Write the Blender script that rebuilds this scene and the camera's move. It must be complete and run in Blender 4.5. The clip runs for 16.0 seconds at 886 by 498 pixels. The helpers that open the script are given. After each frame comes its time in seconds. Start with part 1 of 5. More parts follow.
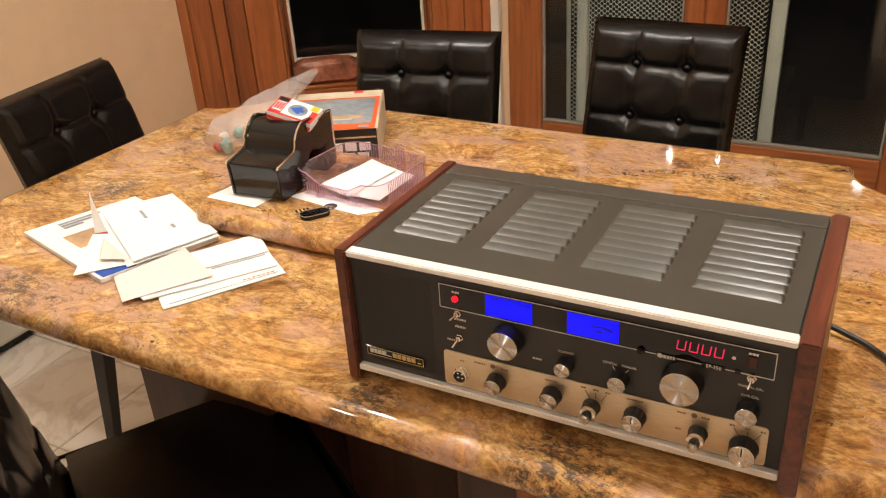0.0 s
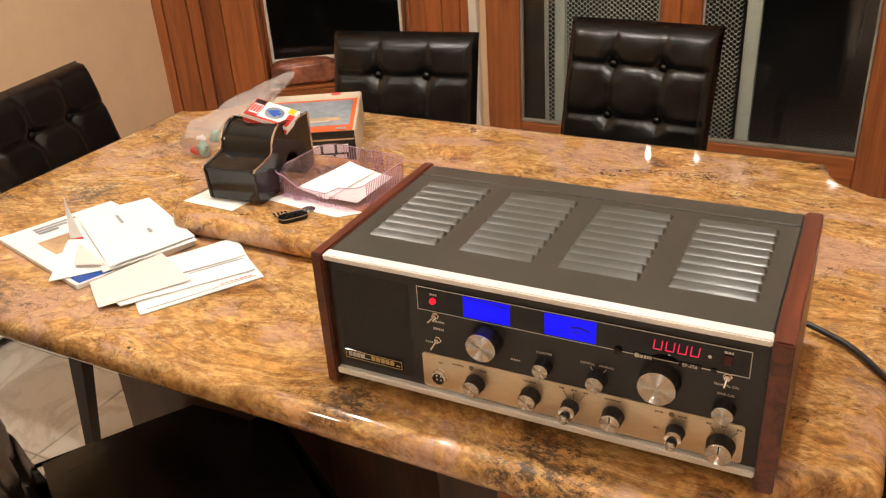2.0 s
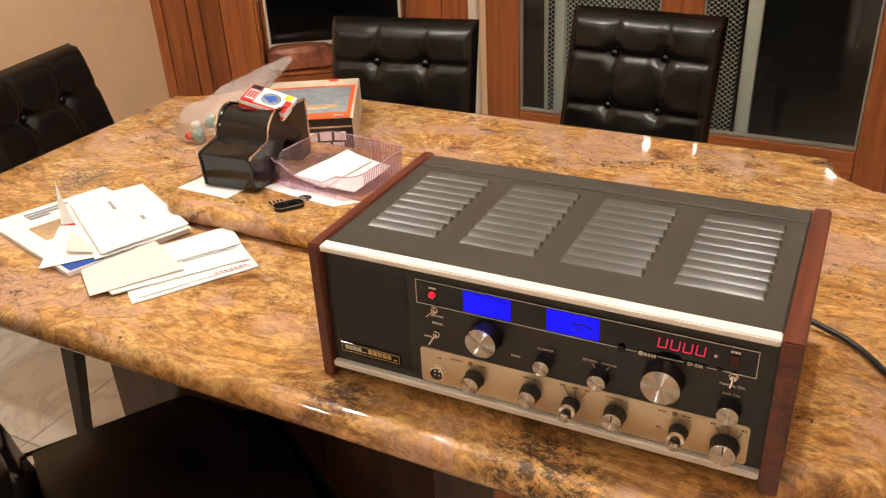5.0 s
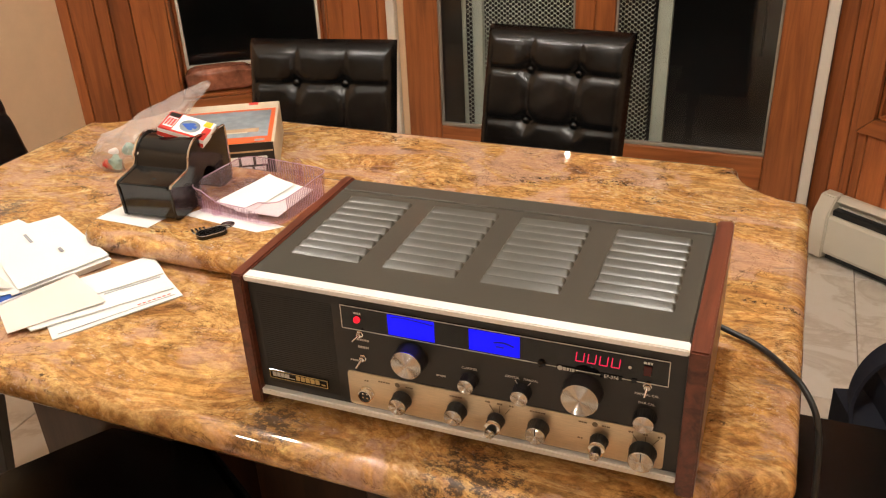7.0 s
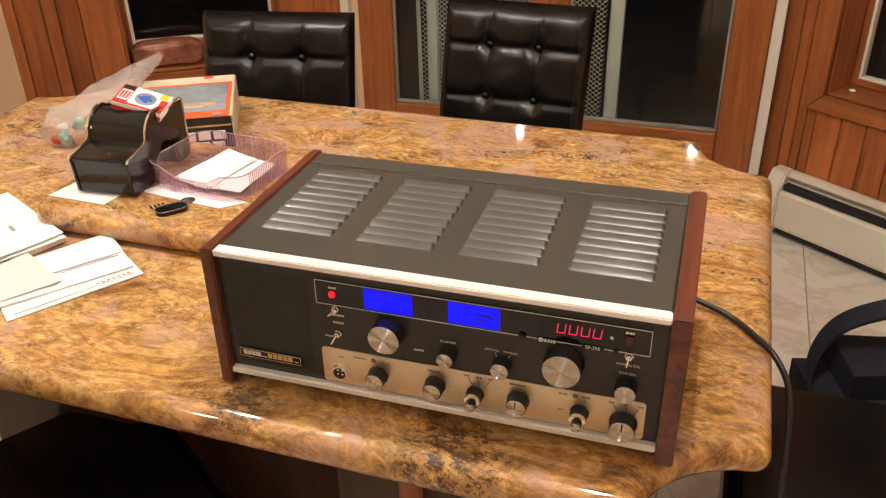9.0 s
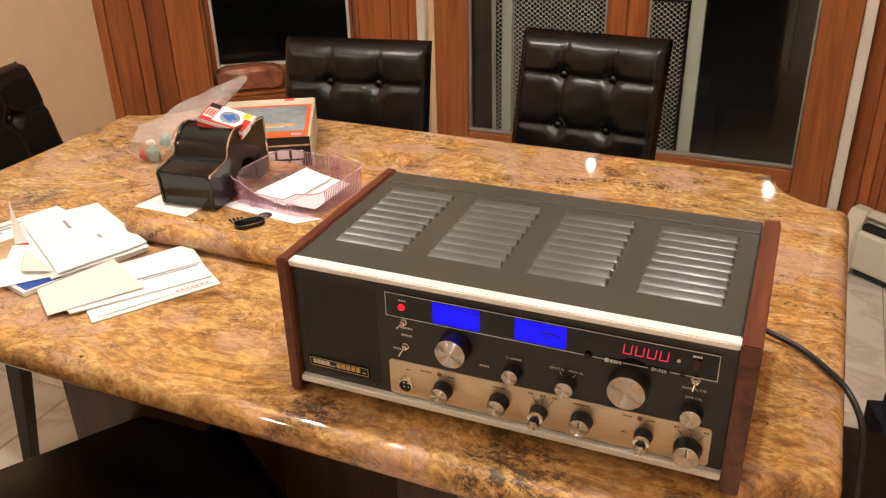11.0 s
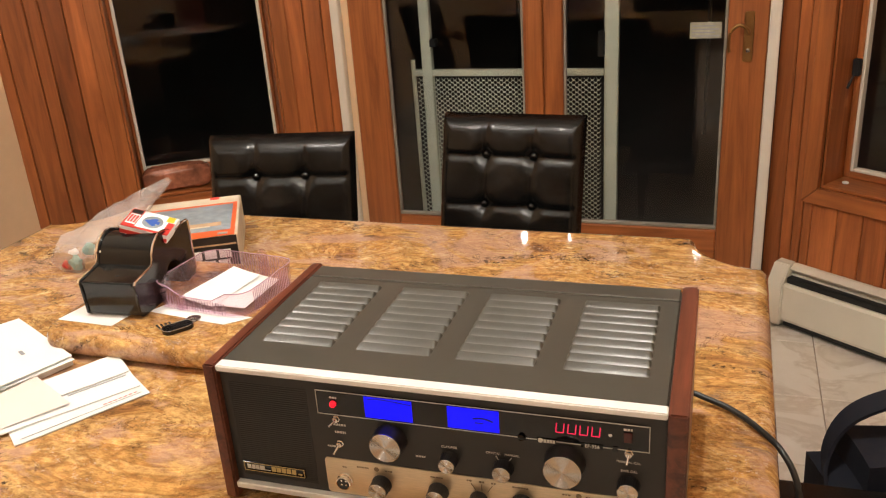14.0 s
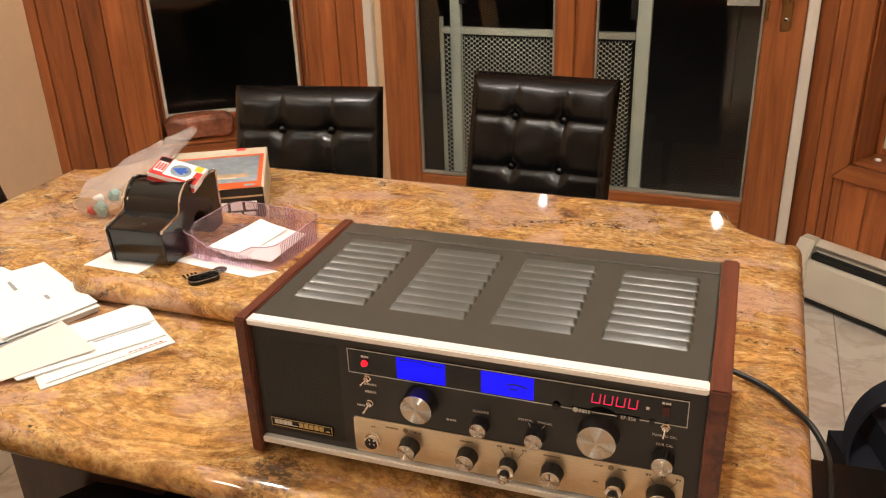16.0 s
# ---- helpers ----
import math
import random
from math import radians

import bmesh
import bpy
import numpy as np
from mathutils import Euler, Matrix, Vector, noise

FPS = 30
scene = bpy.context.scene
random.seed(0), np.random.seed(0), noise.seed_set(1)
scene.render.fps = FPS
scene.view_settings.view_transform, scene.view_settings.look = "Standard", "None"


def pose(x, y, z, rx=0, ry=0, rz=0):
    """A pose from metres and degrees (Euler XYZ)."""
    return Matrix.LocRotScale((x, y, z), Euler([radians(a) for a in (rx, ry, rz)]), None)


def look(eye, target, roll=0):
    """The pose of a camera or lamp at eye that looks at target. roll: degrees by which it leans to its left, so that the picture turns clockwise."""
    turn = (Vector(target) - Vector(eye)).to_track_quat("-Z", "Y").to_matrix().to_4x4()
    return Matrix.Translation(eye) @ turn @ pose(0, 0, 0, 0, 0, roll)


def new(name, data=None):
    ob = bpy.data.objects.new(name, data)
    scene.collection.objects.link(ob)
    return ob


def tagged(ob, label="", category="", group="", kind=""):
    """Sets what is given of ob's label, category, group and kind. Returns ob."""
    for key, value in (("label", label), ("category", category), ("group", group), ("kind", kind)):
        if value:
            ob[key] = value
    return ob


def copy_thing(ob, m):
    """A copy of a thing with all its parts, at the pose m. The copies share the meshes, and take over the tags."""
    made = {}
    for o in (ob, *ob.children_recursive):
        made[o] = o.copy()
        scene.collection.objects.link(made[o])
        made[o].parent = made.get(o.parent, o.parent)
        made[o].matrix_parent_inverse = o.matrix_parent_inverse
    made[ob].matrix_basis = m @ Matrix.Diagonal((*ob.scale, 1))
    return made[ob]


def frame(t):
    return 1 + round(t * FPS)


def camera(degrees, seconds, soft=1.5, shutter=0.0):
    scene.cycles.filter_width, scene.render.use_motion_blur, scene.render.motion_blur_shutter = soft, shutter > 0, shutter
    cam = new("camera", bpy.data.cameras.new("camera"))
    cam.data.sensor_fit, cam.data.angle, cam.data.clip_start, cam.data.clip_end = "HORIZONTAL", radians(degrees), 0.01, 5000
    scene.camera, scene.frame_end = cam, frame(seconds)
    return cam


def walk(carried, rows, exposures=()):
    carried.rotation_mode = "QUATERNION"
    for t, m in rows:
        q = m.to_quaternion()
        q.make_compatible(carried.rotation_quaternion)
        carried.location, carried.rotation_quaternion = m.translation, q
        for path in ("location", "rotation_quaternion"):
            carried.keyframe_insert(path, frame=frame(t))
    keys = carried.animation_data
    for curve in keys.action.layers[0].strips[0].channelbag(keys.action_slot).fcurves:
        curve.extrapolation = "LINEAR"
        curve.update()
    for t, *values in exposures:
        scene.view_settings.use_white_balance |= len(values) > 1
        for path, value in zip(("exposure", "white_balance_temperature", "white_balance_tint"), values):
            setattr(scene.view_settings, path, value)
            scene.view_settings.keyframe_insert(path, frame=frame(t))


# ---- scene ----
cam = camera(54.90, 16.0, soft=1.2)
PATH = [
    (0, (0.5025, -0.6597, 1.3422), (-0.3866, 0.8726, 0.414), -3.80),
    (0.5, (0.5048, -0.6613, 1.3451), (-0.3618, 0.8632, 0.3834), -4.39),
    (1, (0.4988, -0.6628, 1.3465), (-0.3498, 0.8673, 0.3777), -3.52),
    (1.5, (0.5045, -0.6604, 1.3461), (-0.3418, 0.8829, 0.3964), -3.36),
    (2, (0.5062, -0.6564, 1.3437), (-0.3452, 0.8959, 0.4134), -3.79),
    (2.5, (0.5134, -0.66, 1.3502), (-0.3563, 0.8833, 0.4218), -4.00),
    (3, (0.4869, -0.6662, 1.3435), (-0.4271, 0.8364, 0.3912), -1.69),
    (3.5, (0.459, -0.6619, 1.333), (-0.5333, 0.7515, 0.3242), -0.57),
    (4, (0.437, -0.6651, 1.3351), (-0.6553, 0.6493, 0.2963), -1.75),
    (4.5, (0.4529, -0.6624, 1.3454), (-0.626, 0.692, 0.3445), -3.14),
    (5, (0.4917, -0.6404, 1.3385), (-0.3438, 0.9049, 0.3824), -2.94),
    (5.2, (0.5073, -0.6361, 1.3419), (-0.2195, 0.9722, 0.4011), -3.46),
    (7.5, (0.5027, -0.649, 1.3592), (-0.167, 0.9824, 0.4158), -2.11),
    (8, (0.4886, -0.6308, 1.3458), (-0.131, 0.9951, 0.3595), -1.62),
    (8.5, (0.4877, -0.6291, 1.3464), (-0.0831, 0.999, 0.3347), -1.68),
    (9, (0.4739, -0.6478, 1.3456), (-0.0964, 0.997, 0.361), -1.29),
    (9.5, (0.4719, -0.6651, 1.3489), (-0.1541, 0.986, 0.4098), -1.70),
    (9.7, (0.4787, -0.6671, 1.3526), (-0.182, 0.976, 0.4233), -2.35),
    (11.8, (0.4759, -0.67, 1.3337), (-0.2684, 0.9636, 0.4519), -0.86),
    (12, (0.4725, -0.673, 1.3369), (-0.2694, 0.9744, 0.4791), -0.54),
    (12.5, (0.4822, -0.6748, 1.3521), (-0.3082, 0.9816, 0.5573), -3.77),
    (13, (0.4925, -0.669, 1.369), (-0.2683, 1.0224, 0.6204), -6.47),
    (13.5, (0.4952, -0.6611, 1.3623), (-0.1764, 1.0818, 0.6473), -5.61),
    (14, (0.4968, -0.6632, 1.3524), (-0.1244, 1.0817, 0.5978), -4.03),
    (14.5, (0.4809, -0.6642, 1.3489), (-0.1173, 1.0587, 0.5281), -1.77),
    (15, (0.4678, -0.6748, 1.3571), (-0.1515, 1.0406, 0.5361), -1.39),
    (15.5, (0.4698, -0.664, 1.3512), (-0.1722, 1.0478, 0.5402), -2.09),
    (16, (0.4657, -0.6552, 1.3473), (-0.175, 1.0439, 0.5091), -2.00),
]
walk(cam, [(t, look(eye, target, roll)) for t, eye, target, roll in PATH])

# ---- world, exposure and lamps ----
scene.view_settings.exposure = -0.04
world = bpy.data.worlds.new("night")
world.use_nodes = True
world.node_tree.nodes["Background"].inputs[0].default_value = (0.11, 0.10, 0.085, 1)
world.node_tree.nodes["Background"].inputs[1].default_value = 0.05
scene.world = world

CEILING, TOP = 2.40, 0.75
PENDANTS = [(-0.63, 0.27, 2.05, 0.028), (-0.36, 0.26, 2.05, 0.012), (0.365, 0.27, 2.05, 0.030)]
LAMPS = [(-1.15, -1.35), (0.7, -2.0)]
WARM = (1.0, 0.935, 0.83)


def ceiling_lamp(x, y):
    data = bpy.data.lights.new("lamp", "AREA")
    data.shape, data.size, data.energy, data.color = "DISK", 0.11, 7.0, WARM
    ob = new("lamp", data)
    ob.matrix_world = pose(x, y, CEILING - 0.02)


for lx, ly in LAMPS:
    ceiling_lamp(lx, ly)

# ---- materials ----


def material(name, rough=0.5, metal=0.0, colour=(0.5, 0.5, 0.5), coat=0.0):
    m = bpy.data.materials.new(name)
    m.use_nodes = True
    b = m.node_tree.nodes["Principled BSDF"]
    b.inputs["Base Color"].default_value = (*colour, 1)
    b.inputs["Roughness"].default_value, b.inputs["Metallic"].default_value = rough, metal
    b.inputs["Coat Weight"].default_value = coat
    b.inputs["Coat Roughness"].default_value = 0.04
    return m, m.node_tree, b


def link(nt, a, b):
    nt.links.new(a, b)


def coords(nt, scale=(1, 1, 1), turn=(0, 0, 0)):
    c, mp = nt.nodes.new("ShaderNodeTexCoord"), nt.nodes.new("ShaderNodeMapping")
    mp.inputs["Scale"].default_value = scale
    mp.inputs["Rotation"].default_value = [radians(a) for a in turn]
    link(nt, c.outputs["Object"], mp.inputs["Vector"])
    return mp.outputs["Vector"]


def noisy(nt, vec, scale, detail=4.0, rough=0.55, twist=0.0):
    n = nt.nodes.new("ShaderNodeTexNoise")
    n.inputs["Scale"].default_value, n.inputs["Detail"].default_value = scale, detail
    n.inputs["Roughness"].default_value, n.inputs["Distortion"].default_value = rough, twist
    if vec is not None:
        link(nt, vec, n.inputs["Vector"])
    return n.outputs["Fac"]


def ramp(nt, fac, stops):
    r = nt.nodes.new("ShaderNodeValToRGB")
    while len(r.color_ramp.elements) < len(stops):
        r.color_ramp.elements.new(0.5)
    for e, (at, col) in zip(r.color_ramp.elements, stops):
        e.position, e.color = at, (*(col if isinstance(col, tuple) else (col, col, col)), 1)
    link(nt, fac, r.inputs["Fac"])
    return r.outputs["Color"]


def mixed(nt, kind, fac, a, b):
    m = nt.nodes.new("ShaderNodeMix")
    m.data_type, m.blend_type = "RGBA", kind
    for value, socket in ((fac, m.inputs[0]), (a, m.inputs[6]), (b, m.inputs[7])):
        if isinstance(value, (int, float)):
            socket.default_value = value
        elif isinstance(value, tuple):
            socket.default_value = (*value, 1)
        else:
            link(nt, value, socket)
    return m.outputs[2]


def bumped(nt, bsdf, height, strength=0.2, distance=0.002):
    b = nt.nodes.new("ShaderNodeBump")
    b.inputs["Strength"].default_value, b.inputs["Distance"].default_value = strength, distance
    link(nt, height, b.inputs["Height"])
    link(nt, b.outputs["Normal"], bsdf.inputs["Normal"])


def plain(name, colour, rough=0.5, metal=0.0, spread=0.15, scale=40.0, bump=0.1, coat=0.0):
    """A surface of one colour, with a fine grain and broad wear."""
    m, nt, b = material(name, rough, metal, colour, coat)
    v = coords(nt)
    fine, broad = noisy(nt, v, scale, 3), noisy(nt, v, scale / 9, 3)
    low = tuple(c * (1 - spread) for c in colour)
    high = tuple(min(1, c * (1 + spread)) for c in colour)
    col = ramp(nt, broad, [(0.3, low), (0.7, high)])
    link(nt, mixed(nt, "OVERLAY", spread, col, fine), b.inputs["Base Color"])
    rr = ramp(nt, broad, [(0.3, max(0.02, rough * 0.94)), (0.7, min(1, rough * 1.06))])
    link(nt, rr, b.inputs["Roughness"])
    if bump:
        bumped(nt, b, fine, bump, 0.001)
    return m


def glow(name, colour, strength):
    m, nt, b = material(name, 0.3, 0, (0.02, 0.02, 0.02))
    b.inputs["Emission Color"].default_value, b.inputs["Emission Strength"].default_value = (*colour, 1), strength
    b.inputs["Specular IOR Level"].default_value = 0.1
    return m


def granite():
    m, nt, b = material("golden_granite", 0.05, 0, coat=0.3)
    # broad drifting bands of gold, rust and cream
    v = coords(nt, (1.0, 1.9, 1.0), (0, 0, 28))
    flow = noisy(nt, v, 3.4, 9, 0.60, 2.6)
    col = ramp(nt, flow, [(0.28, (0.14, 0.068, 0.030)), (0.37, (0.33, 0.155, 0.050)), (0.43, (0.53, 0.290, 0.095)), (0.47, (0.36, 0.170, 0.054)),
                          (0.52, (0.60, 0.365, 0.140)), (0.57, (0.42, 0.205, 0.066)), (0.63, (0.66, 0.45, 0.22)), (0.72, (0.50, 0.28, 0.105))])
    grain = noisy(nt, v, 95, 8, 0.85, 0.2)
    mid = noisy(nt, coords(nt, (1, 1.6, 1), (0, 0, 28)), 26, 6, 0.7, 0.8)
    col = mixed(nt, "OVERLAY", 0.55, col, ramp(nt, mid, [(0.34, 0.18), (0.5, 0.5), (0.66, 0.82)]))
    col = mixed(nt, "OVERLAY", 0.55, col, ramp(nt, grain, [(0.36, 0.16), (0.5, 0.5), (0.64, 0.84)]))
    # pink and cream drifts
    pink = ramp(nt, noisy(nt, coords(nt, (1.0, 1.7, 1), (0, 0, 44)), 3.6, 8, 0.66, 1.6), [(0.51, 0.0), (0.59, 0.66)])
    col = mixed(nt, "MIX", pink, col, mixed(nt, "MIX", grain, (0.34, 0.17, 0.12), (0.70, 0.46, 0.35)))
    # grey and violet-brown smears
    grey = ramp(nt, noisy(nt, coords(nt, (0.8, 2.8, 1), (0, 0, 32)), 3.4, 9, 0.68, 2.6), [(0.585, 0.0), (0.65, 0.66)])
    col = mixed(nt, "MIX", grey, col, mixed(nt, "MIX", grain, (0.09, 0.06, 0.055), (0.40, 0.28, 0.22)))
    # strewn black mica
    place = ramp(nt, noisy(nt, coords(nt, (1, 2.0, 1), (0, 0, 30)), 4.6, 6, 0.68, 1.8), [(0.57, 0.0), (0.65, 1.0)])
    speck = ramp(nt, noisy(nt, coords(nt), 150, 8, 0.8, 0.1), [(0.50, 0.0), (0.55, 0.95)])
    col = mixed(nt, "MIX", mixed(nt, "MULTIPLY", 1.0, place, speck), col, (0.022, 0.017, 0.014))
    # thin wandering cracks, in two directions
    for turn, size, width in ((-35, 9, 0.010), (20, 6, 0.007)):
        crack = ramp(nt, noisy(nt, coords(nt, (1, 1.5, 1), (0, 0, turn)), size, 9, 0.68, 1.4), [(0.5 - width, 0.0), (0.5, 0.9), (0.5 + width, 0.0)])
        spots = ramp(nt, noisy(nt, coords(nt, (1, 1, 1), (0, 0, turn)), 5.0, 4), [(0.50, 0.0), (0.58, 1.0)])
        col = mixed(nt, "MIX", mixed(nt, "MULTIPLY", 1.0, crack, spots), col, (0.060, 0.030, 0.016))
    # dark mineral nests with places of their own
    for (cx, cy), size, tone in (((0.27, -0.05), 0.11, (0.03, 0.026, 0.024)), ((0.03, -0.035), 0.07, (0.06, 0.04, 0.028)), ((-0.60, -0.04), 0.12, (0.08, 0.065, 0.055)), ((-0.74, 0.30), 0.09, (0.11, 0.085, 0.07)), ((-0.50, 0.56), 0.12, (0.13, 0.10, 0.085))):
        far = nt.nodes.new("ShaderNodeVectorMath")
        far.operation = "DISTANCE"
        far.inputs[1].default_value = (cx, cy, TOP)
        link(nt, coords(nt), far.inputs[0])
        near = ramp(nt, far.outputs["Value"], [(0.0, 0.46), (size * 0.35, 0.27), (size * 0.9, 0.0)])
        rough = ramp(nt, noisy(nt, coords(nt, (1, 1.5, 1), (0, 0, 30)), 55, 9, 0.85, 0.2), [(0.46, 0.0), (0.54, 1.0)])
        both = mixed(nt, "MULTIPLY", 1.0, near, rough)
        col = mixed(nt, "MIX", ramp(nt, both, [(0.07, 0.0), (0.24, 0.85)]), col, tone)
    pale = ramp(nt, noisy(nt, coords(nt), 130, 5, 0.75, 0.1), [(0.58, 0.0), (0.64, 0.7)])
    strewn = ramp(nt, noisy(nt, coords(nt, (1, 1.6, 1), (0, 0, 20)), 5.5, 5, 0.6, 1.0), [(0.47, 0.0), (0.58, 1.0)])
    col = mixed(nt, "MIX", mixed(nt, "MULTIPLY", 1.0, pale, strewn), col, (0.66, 0.50, 0.38))
    link(nt, col, b.inputs["Base Color"])
    link(nt, ramp(nt, grain, [(0.3, 0.035), (0.7, 0.065)]), b.inputs["Roughness"])
    return m


def timber(name, dark, light, along=2, rough=0.4, random_tone=True, scale=1.0, coat=0.0):
    """Wood with its grain along one axis."""
    m, nt, b = material(name, rough, coat=coat)
    s = [26.0 * scale] * 3
    s[along] = 1.6 * scale
    info = nt.nodes.new("ShaderNodeObjectInfo")
    v = coords(nt, tuple(s))
    shift = nt.nodes.new("ShaderNodeVectorMath")
    shift.operation = "MULTIPLY_ADD"
    link(nt, info.outputs["Random"], shift.inputs[0])
    shift.inputs[1].default_value = (37, 53, 71)
    link(nt, v, shift.inputs[2])
    g = noisy(nt, shift.outputs[0], 1.0, 6, 0.6, 1.4)
    fine = noisy(nt, shift.outputs[0], 6.0, 4, 0.6)
    mid = tuple((a + c) / 2 for a, c in zip(dark, light))
    col = ramp(nt, g, [(0.3, dark), (0.48, mid), (0.7, light)])
    col = mixed(nt, "OVERLAY", 0.22, col, fine)
    if random_tone:
        tone = ramp(nt, info.outputs["Random"], [(0.0, (0.62, 0.56, 0.52)), (0.5, (0.95, 0.9, 0.86)), (1.0, (1.25, 1.2, 1.15))])
        col = mixed(nt, "MULTIPLY", 1.0, col, tone)
    link(nt, col, b.inputs["Base Color"])
    bumped(nt, b, fine, 0.15, 0.0015)
    return m


def leather():
    m, nt, b = material("black_leather", 0.3, 0, (0.005, 0.0048, 0.0047))
    b.inputs["Specular IOR Level"].default_value = 0.38
    v = coords(nt)
    vor = nt.nodes.new("ShaderNodeTexVoronoi")
    vor.inputs["Scale"].default_value = 500
    link(nt, v, vor.inputs["Vector"])
    folds = noisy(nt, v, 14, 4, 0.5, 0.8)
    both = mixed(nt, "ADD", 0.12, folds, vor.outputs["Distance"])
    bumped(nt, b, both, 0.25, 0.004)
    link(nt, ramp(nt, noisy(nt, v, 9, 4), [(0.3, 0.15), (0.7, 0.27)]), b.inputs["Roughness"])
    return m


def glass(name, tint=(1, 1, 1), rough=0.0, ior=1.5, cover=0.0):
    """A clear pane: it lets light through, and mirrors by its angle."""
    m = bpy.data.materials.new(name)
    m.use_nodes = True
    nt = m.node_tree
    nt.nodes.clear()
    out, mix = nt.nodes.new("ShaderNodeOutputMaterial"), nt.nodes.new("ShaderNodeMixShader")
    clear, gloss, fres = nt.nodes.new("ShaderNodeBsdfTransparent"), nt.nodes.new("ShaderNodeBsdfGlossy"), nt.nodes.new("ShaderNodeLayerWeight")
    clear.inputs[0].default_value = (*tint, 1)
    gloss.inputs["Roughness"].default_value = rough
    power, lift = nt.nodes.new("ShaderNodeMath"), nt.nodes.new("ShaderNodeMath")
    power.operation, lift.operation = "POWER", "MULTIPLY_ADD"
    power.inputs[1].default_value, lift.inputs[1].default_value, lift.inputs[2].default_value = 4.0, 0.8, ((ior - 1) / (ior + 1)) ** 2
    fres.inputs["Blend"].default_value = 0.5
    link(nt, fres.outputs["Facing"], power.inputs[0])
    link(nt, power.outputs[0], lift.inputs[0])
    link(nt, lift.outputs[0], mix.inputs[0])
    body = clear.outputs[0]
    if cover:
        haze, diff = nt.nodes.new("ShaderNodeMixShader"), nt.nodes.new("ShaderNodeBsdfDiffuse")
        diff.inputs[0].default_value = (*tint, 1)
        haze.inputs[0].default_value = cover
        link(nt, clear.outputs[0], haze.inputs[1])
        link(nt, diff.outputs[0], haze.inputs[2])
        body = haze.outputs[0]
    link(nt, body, mix.inputs[1])
    link(nt, gloss.outputs[0], mix.inputs[2])
    link(nt, mix.outputs[0], out.inputs[0])
    return m


def marble_tile():
    m, nt, b = material("cream_marble_tile", 0.16)
    info = nt.nodes.new("ShaderNodeObjectInfo")
    sh = nt.nodes.new("ShaderNodeVectorMath")
    sh.operation = "MULTIPLY_ADD"
    link(nt, info.outputs["Random"], sh.inputs[0])
    sh.inputs[1].default_value = (17, 23, 5)
    link(nt, coords(nt), sh.inputs[2])
    vein = ramp(nt, noisy(nt, sh.outputs[0], 2.6, 7, 0.6, 1.8), [(0.44, (0.74, 0.69, 0.61)), (0.497, (0.64, 0.58, 0.50)), (0.55, (0.77, 0.73, 0.66))])
    link(nt, mixed(nt, "OVERLAY", 0.15, vein, noisy(nt, sh.outputs[0], 30, 4)), b.inputs["Base Color"])
    return m


def brushed(name, colour, rough, stretch):
    m, nt, b = material(name, rough, 1.0, colour)
    g = noisy(nt, coords(nt, stretch), 60, 3, 0.6)
    link(nt, ramp(nt, g, [(0.3, tuple(c * 0.82 for c in colour)), (0.7, colour)]), b.inputs["Base Color"])
    link(nt, ramp(nt, g, [(0.3, rough * 0.8), (0.7, min(1, rough * 1.3))]), b.inputs["Roughness"])
    bumped(nt, b, g, 0.08, 0.0005)
    return m




def spun():
    """Metal turned on a lathe, with its sheen in wedges."""
    m, nt, b = material("spun_aluminium_cap", 0.2, 1.0, (0.62, 0.61, 0.59))
    t = nt.nodes.new("ShaderNodeTangent")
    t.direction_type, t.axis = "RADIAL", "Z"
    b.inputs["Anisotropic"].default_value = 0.3
    link(nt, t.outputs[0], b.inputs["Tangent"])
    return m


GRANITE = granite()
CEDAR = timber("cedar_board", (0.21, 0.062, 0.018), (0.43, 0.140, 0.042))
CEDAR_TRIM = timber("cedar_trim", (0.20, 0.058, 0.015), (0.42, 0.135, 0.038), random_tone=False)
CEDAR_FLAT = timber("cedar_rail", (0.20, 0.058, 0.015), (0.42, 0.135, 0.038), along=0, random_tone=False)
WALNUT = timber("walnut_veneer", (0.055, 0.014, 0.007), (0.17, 0.046, 0.022), along=1, rough=0.33, random_tone=False, scale=2.2, coat=0.15)
DARKWOOD = timber("dark_table_wood", (0.03, 0.012, 0.006), (0.07, 0.03, 0.014), rough=0.4, random_tone=False)
LEG = timber("black_stained_wood", (0.010, 0.008, 0.007), (0.026, 0.02, 0.016), rough=0.35, random_tone=False)
LEATHER = leather()
TILE = marble_tile()
GROUT = plain("tile_grout", (0.34, 0.29, 0.23), 0.9)
PAINT = plain("peach_wall_paint", (0.74, 0.52, 0.33), 0.75, spread=0.03, scale=120, bump=0.15)
CEIL = plain("white_ceiling_paint", (0.8, 0.78, 0.74), 0.85, spread=0.03)
CREAM = plain("cream_enamel", (0.74, 0.70, 0.60), 0.35, spread=0.04, bump=0.03)
WHITETRIM = plain("white_trim_paint", (0.74, 0.70, 0.62), 0.45, spread=0.05)
BEAD = plain("grey_glazing_strip", (0.27, 0.25, 0.22), 0.5)
BLACKGAP = plain("black_shadow_metal", (0.012, 0.012, 0.012), 0.6)
GLASS = glass("window_glass")
OUTSIDE = plain("night_deck_boards", (0.06, 0.055, 0.05), 0.8)
GATE = plain("pale_green_metal", (0.62, 0.68, 0.58), 0.45, spread=0.06)
RUG = plain("grey_pile_rug", (0.30, 0.27, 0.235), 1.0, spread=0.25, scale=300, bump=0.8)
CASE = plain("grey_brown_painted_steel", (0.056, 0.052, 0.042), 0.31, spread=0.015, scale=400, bump=0)
